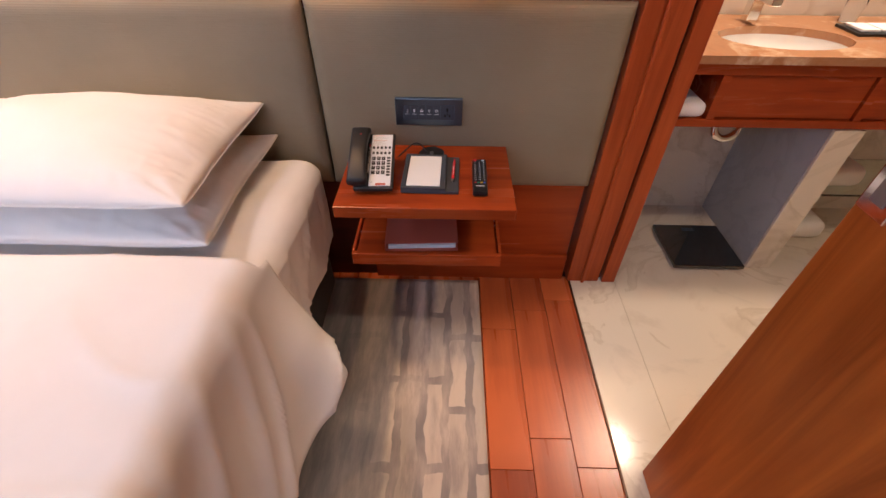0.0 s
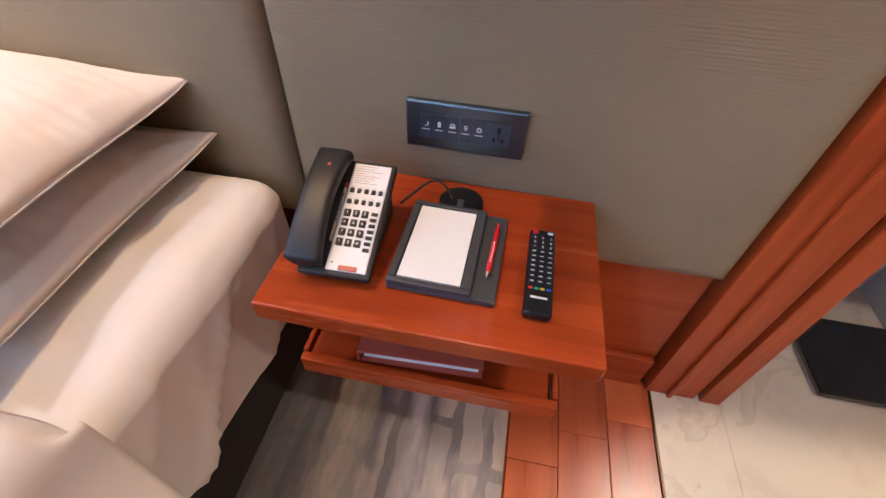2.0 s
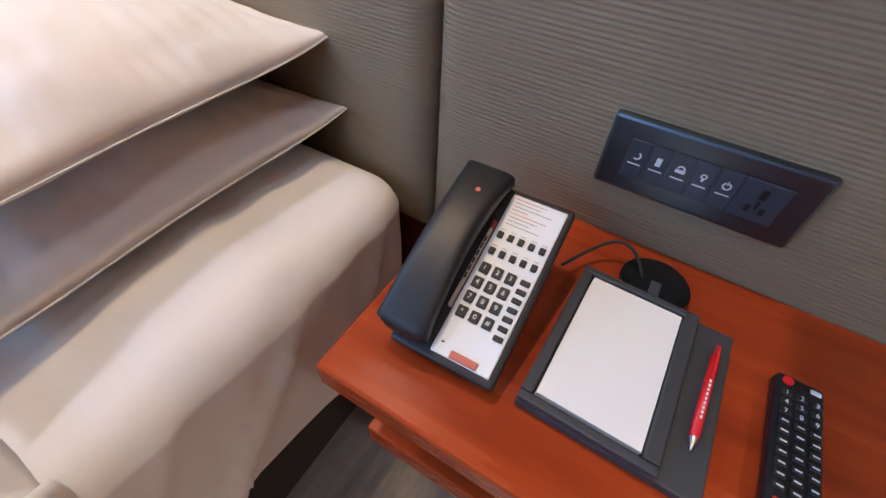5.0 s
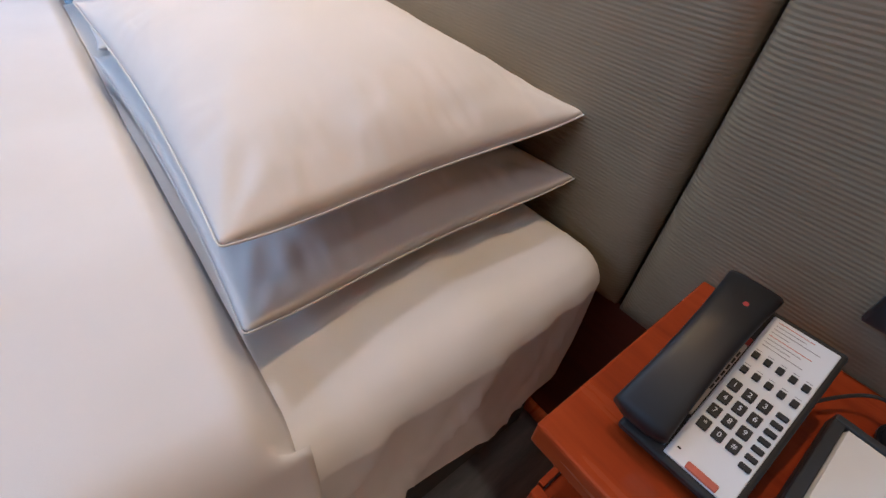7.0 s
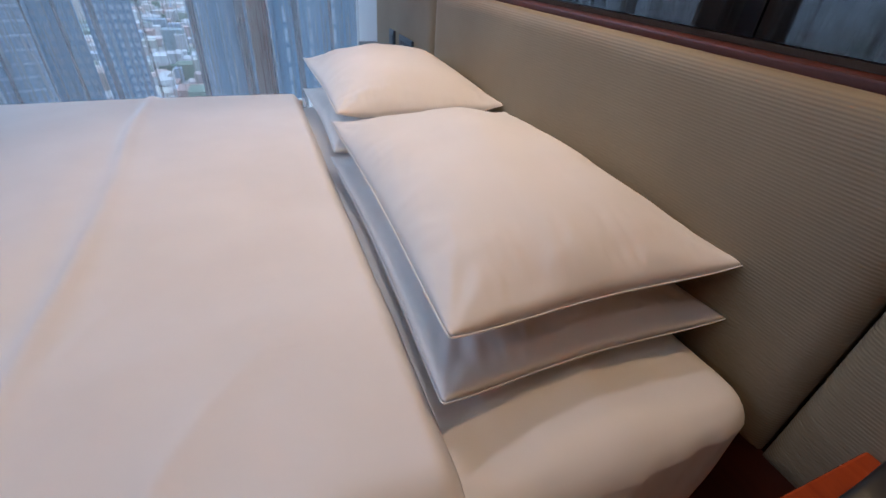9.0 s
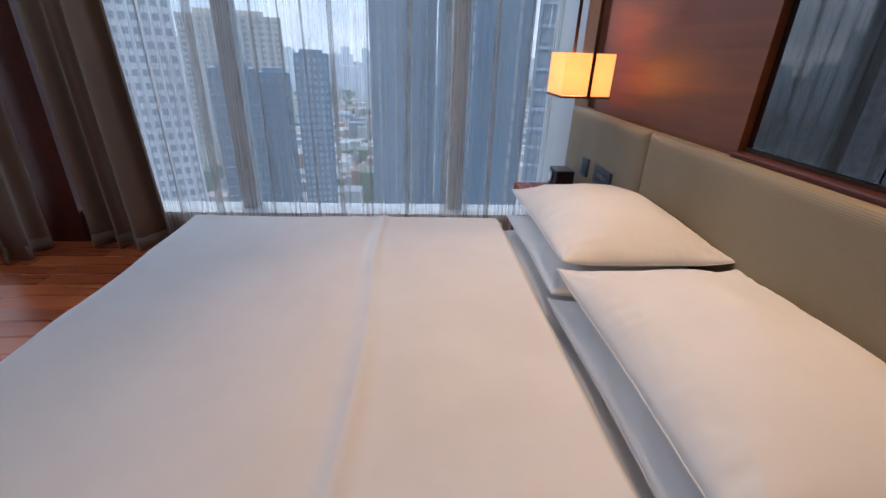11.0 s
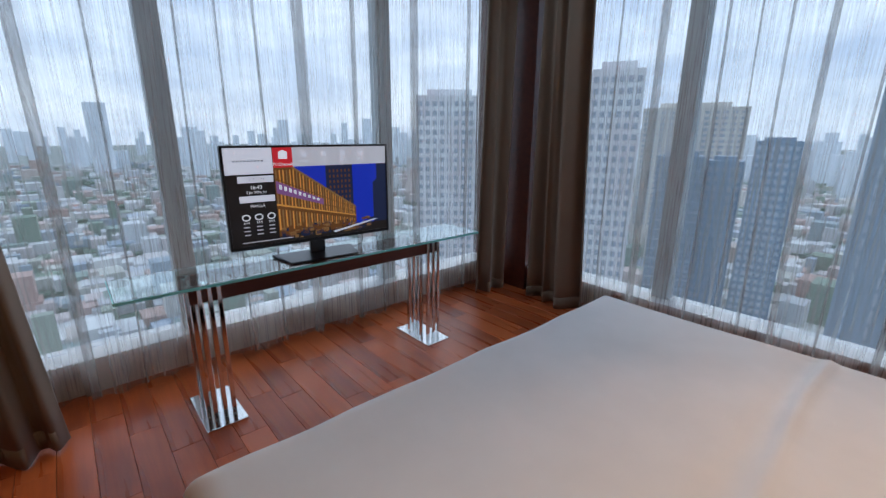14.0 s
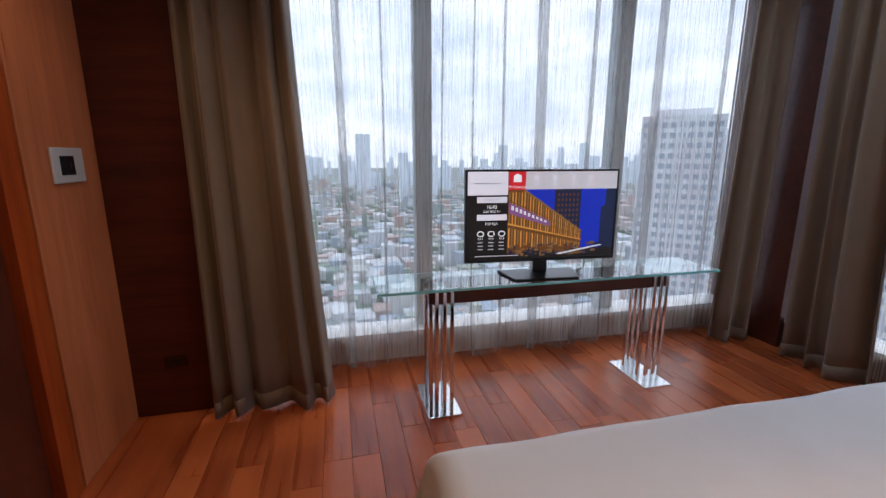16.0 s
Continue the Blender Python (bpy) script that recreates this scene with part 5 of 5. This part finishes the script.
def tower(az0, az1, dist, top, wall, pane, floors, bays, label, crown=2.0, band=False, tall_strip=False):
    """A tower block that fills the bearings az0 to az1 (degrees to the left of +y) at a distance; top in metres over the room's floor."""
    mid, half = radians((az0 + az1) / 2), dist * math.tan(radians(abs(az1 - az0) / 2))
    ob = base("tower_block", label=label, category="building", m=Matrix.Translation((-math.sin(mid) * dist, math.cos(mid) * dist, GROUND_Z)) @ Matrix.Rotation(mid, 4, "Z"))
    h, deep = top - GROUND_Z, half * 1.1
    part("walls", box(-half, half, 0, 2 * deep, 0, h), wall, ob)
    part("roof", box(-half * 0.7, half * 0.7, deep * 0.4, deep * 1.5, h, h + crown), wall, ob)
    part("parapet", box(-half * 1.02, half * 1.02, -half * 0.02, 2 * deep, h, h + 0.5), wall, ob)
    step, wide = 3.4, 2 * half / bays
    pm = bpy.data.meshes.new("window")
    w, tall = (wide * 0.07, step * 0.36) if tall_strip else (wide * 0.30, step * (0.26 if not band else 0.2))
    pm.from_pydata([(-w, 0, -tall), (w, 0, -tall), (w, 0, tall), (-w, 0, tall), (-w, 0.6, -tall), (w, 0.6, -tall), (w, 0.6, tall), (-w, 0.6, tall)], [],
                   [(0, 1, 2, 3), (0, 4, 5, 1), (3, 2, 6, 7), (0, 3, 7, 4), (1, 5, 6, 2)])
    pm.materials.append(pane)
    for f in range(floors):
        for b in range(bays):
            o = new("window", pm)
            o.parent = ob
            o.matrix_basis = pose(-half + wide * (b + 0.5), -0.25, h - 2.5 - step * f)
    for f in range(0, floors, 1):
        if band:
            part("balcony", box(-half * 1.01, half * 1.01, -0.7, -0.02, h - 4.2 - step * f, h - 3.7 - step * f), PANE_LIGHT, ob)
    for k in range(3):
        part("pier", box(-half + half * k - 0.3, -half + half * k + 0.3, -0.5, -0.02, 0, h), wall, ob)
    return ob


tower(115.9, 121.5, 150, 20, F_WHITE, PANE, 32, 6, "tall pale apartment tower with dark square windows", 3)
tower(105.2, 115.4, 320, 17, F_CREAM, PANE, 22, 12, "wide cream apartment block with rows of windows", 4)
tower(108.6, 113.4, 165, -6, F_SLATE, PANE, 24, 6, "slate blue office tower with pale balcony bands", 2, True)
tower(105.0, 108.4, 185, -8, F_BLUE, PANE, 20, 5, "blue glass tower beyond the slate one", 2)
tower(100.4, 104.2, 230, -1.5, F_BLUE, PANE_LIGHT, 24, 6, "blue tower with pale window panes", 2)
tower(88.0, 95.6, 112, 21.5, F_SLATE, PANE_LIGHT, 30, 4, "large slate tower close to the side window", 2.5, False, True)
tower(76.8, 87.6, 92, 20, F_BLUE, PANE_LIGHT, 26, 4, "broad dark blue tower with pale strips", 2.5, False, True)
tower(64.0, 76.0, 84, 27, F_SLATE, PANE, 28, 7, "bluish tower with curved pale balconies", 2.5, True)
tower(134.4, 142.6, 170, 14.5, F_WHITE, PANE, 30, 9, "pale apartment slab with a regular grid of windows", 3)

ground = structure("ground", box(-4000, 4000, -4000, 4000, GROUND_Z - 1, GROUND_Z), facade("city_ground", (0.20, 0.24, 0.20), (0.34, 0.36, 0.36), 0.95), "green and grey city ground far below", "ground")
CITY, cn, cl, cb = material("city_roofs", (0.5, 0.5, 0.5), 0.8)
geo = cn.new("ShaderNodeNewGeometry")
# roof tones lightened so the colour carries the haze
cl.new(ramp(cn, cl, geo.outputs["Random Per Island"], (0.0, (0.42, 0.43, 0.44)), (0.25, (0.66, 0.67, 0.67)), (0.42, (0.42, 0.28, 0.24)), (0.55, (0.62, 0.6, 0.56)), (0.7, (0.18, 0.25, 0.18)), (0.85, (0.34, 0.40, 0.48)), (1.0, (0.72, 0.72, 0.7))), cb.inputs["Base Color"])
rc = random.Random(11)
rows = []
for _ in range(14000):
    az, d = radians(rc.uniform(62, 215)), 90 + 1500 * rc.random() ** 1.7
    s = rc.uniform(2, 6.5) * (1 + d / 1200)
    rows.append((-math.sin(az) * d, math.cos(az) * d, GROUND_Z, s, s * rc.uniform(0.5, 1.4), rc.uniform(3, 16) * (2.0 if rc.random() < 0.06 else 1)))
me = bpy.data.meshes.new("low_city")
me.from_pydata(*quad_boxes(rows)[:1], [], quad_boxes(rows)[1])
me.materials.append(CITY)
tagged(new("low_city", me), "dense low city of pale, brown and green roofs", "city", "", "stuff")
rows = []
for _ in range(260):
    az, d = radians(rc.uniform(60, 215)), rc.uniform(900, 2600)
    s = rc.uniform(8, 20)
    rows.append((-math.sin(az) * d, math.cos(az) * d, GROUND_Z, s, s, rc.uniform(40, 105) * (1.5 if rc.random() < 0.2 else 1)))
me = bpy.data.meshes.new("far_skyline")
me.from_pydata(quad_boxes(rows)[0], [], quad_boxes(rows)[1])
# haze comes from the wall colour alone
me.materials.append(F_HAZE_TINT)
tagged(new("far_skyline", me), "skyline of distant towers tinted pale grey blue for haze", "skyline", "", "stuff")
trees = []
for _ in range(5000):
    az, d = radians(rc.uniform(62, 215)), 80 + 1500 * rc.random() ** 1.6
    s = rc.uniform(2, 6) * (1 + d / 700)
    trees.append((-math.sin(az) * d, math.cos(az) * d, GROUND_Z, s, s, rc.uniform(3, 9)))
me = bpy.data.meshes.new("city_trees")
me.from_pydata(quad_boxes(trees)[0], [], quad_boxes(trees)[1])
me.materials.append(facade("tree_green", (0.13, 0.19, 0.13), (0.10, 0.15, 0.11), 0.9))
tagged(new("city_trees", me), "dark green tree canopy between the roofs", "trees", "", "stuff")


# ---- floor planks, running towards the end window ----
rp = random.Random(4)
shared = {}
PW = 0.1385
x, col = -3.35, 0
while x < 0.935:
    w = min(PW, 0.936 - x)
    y = -4.02 + rp.uniform(-0.6, 0.0)
    while y < 0.03:
        n = rp.choice((0.55, 0.7, 0.9, 1.1))
        a, b = max(y, -4.02), min(y + n, 0.03)
        if b - a > 0.04:
            key = (round(w, 3), round(b - a, 2))
            if key not in shared:
                bm = box(-w / 2 + 0.0008, w / 2 - 0.0008, -key[1] / 2 + 0.001, key[1] / 2 - 0.001, -0.0115, 0.0, 0.0012, 1)
                mesh = bpy.data.meshes.new("plank")
                bm.to_mesh(mesh)
                bm.free()
                mesh.materials.append(FLOOR_WOOD)
                shared[key] = mesh
            pk = new("plank", shared[key])
            pk.location = (x + w / 2, (a + b) / 2, 0.0)
            pk.parent = subfloor
        y += n
    x += PW
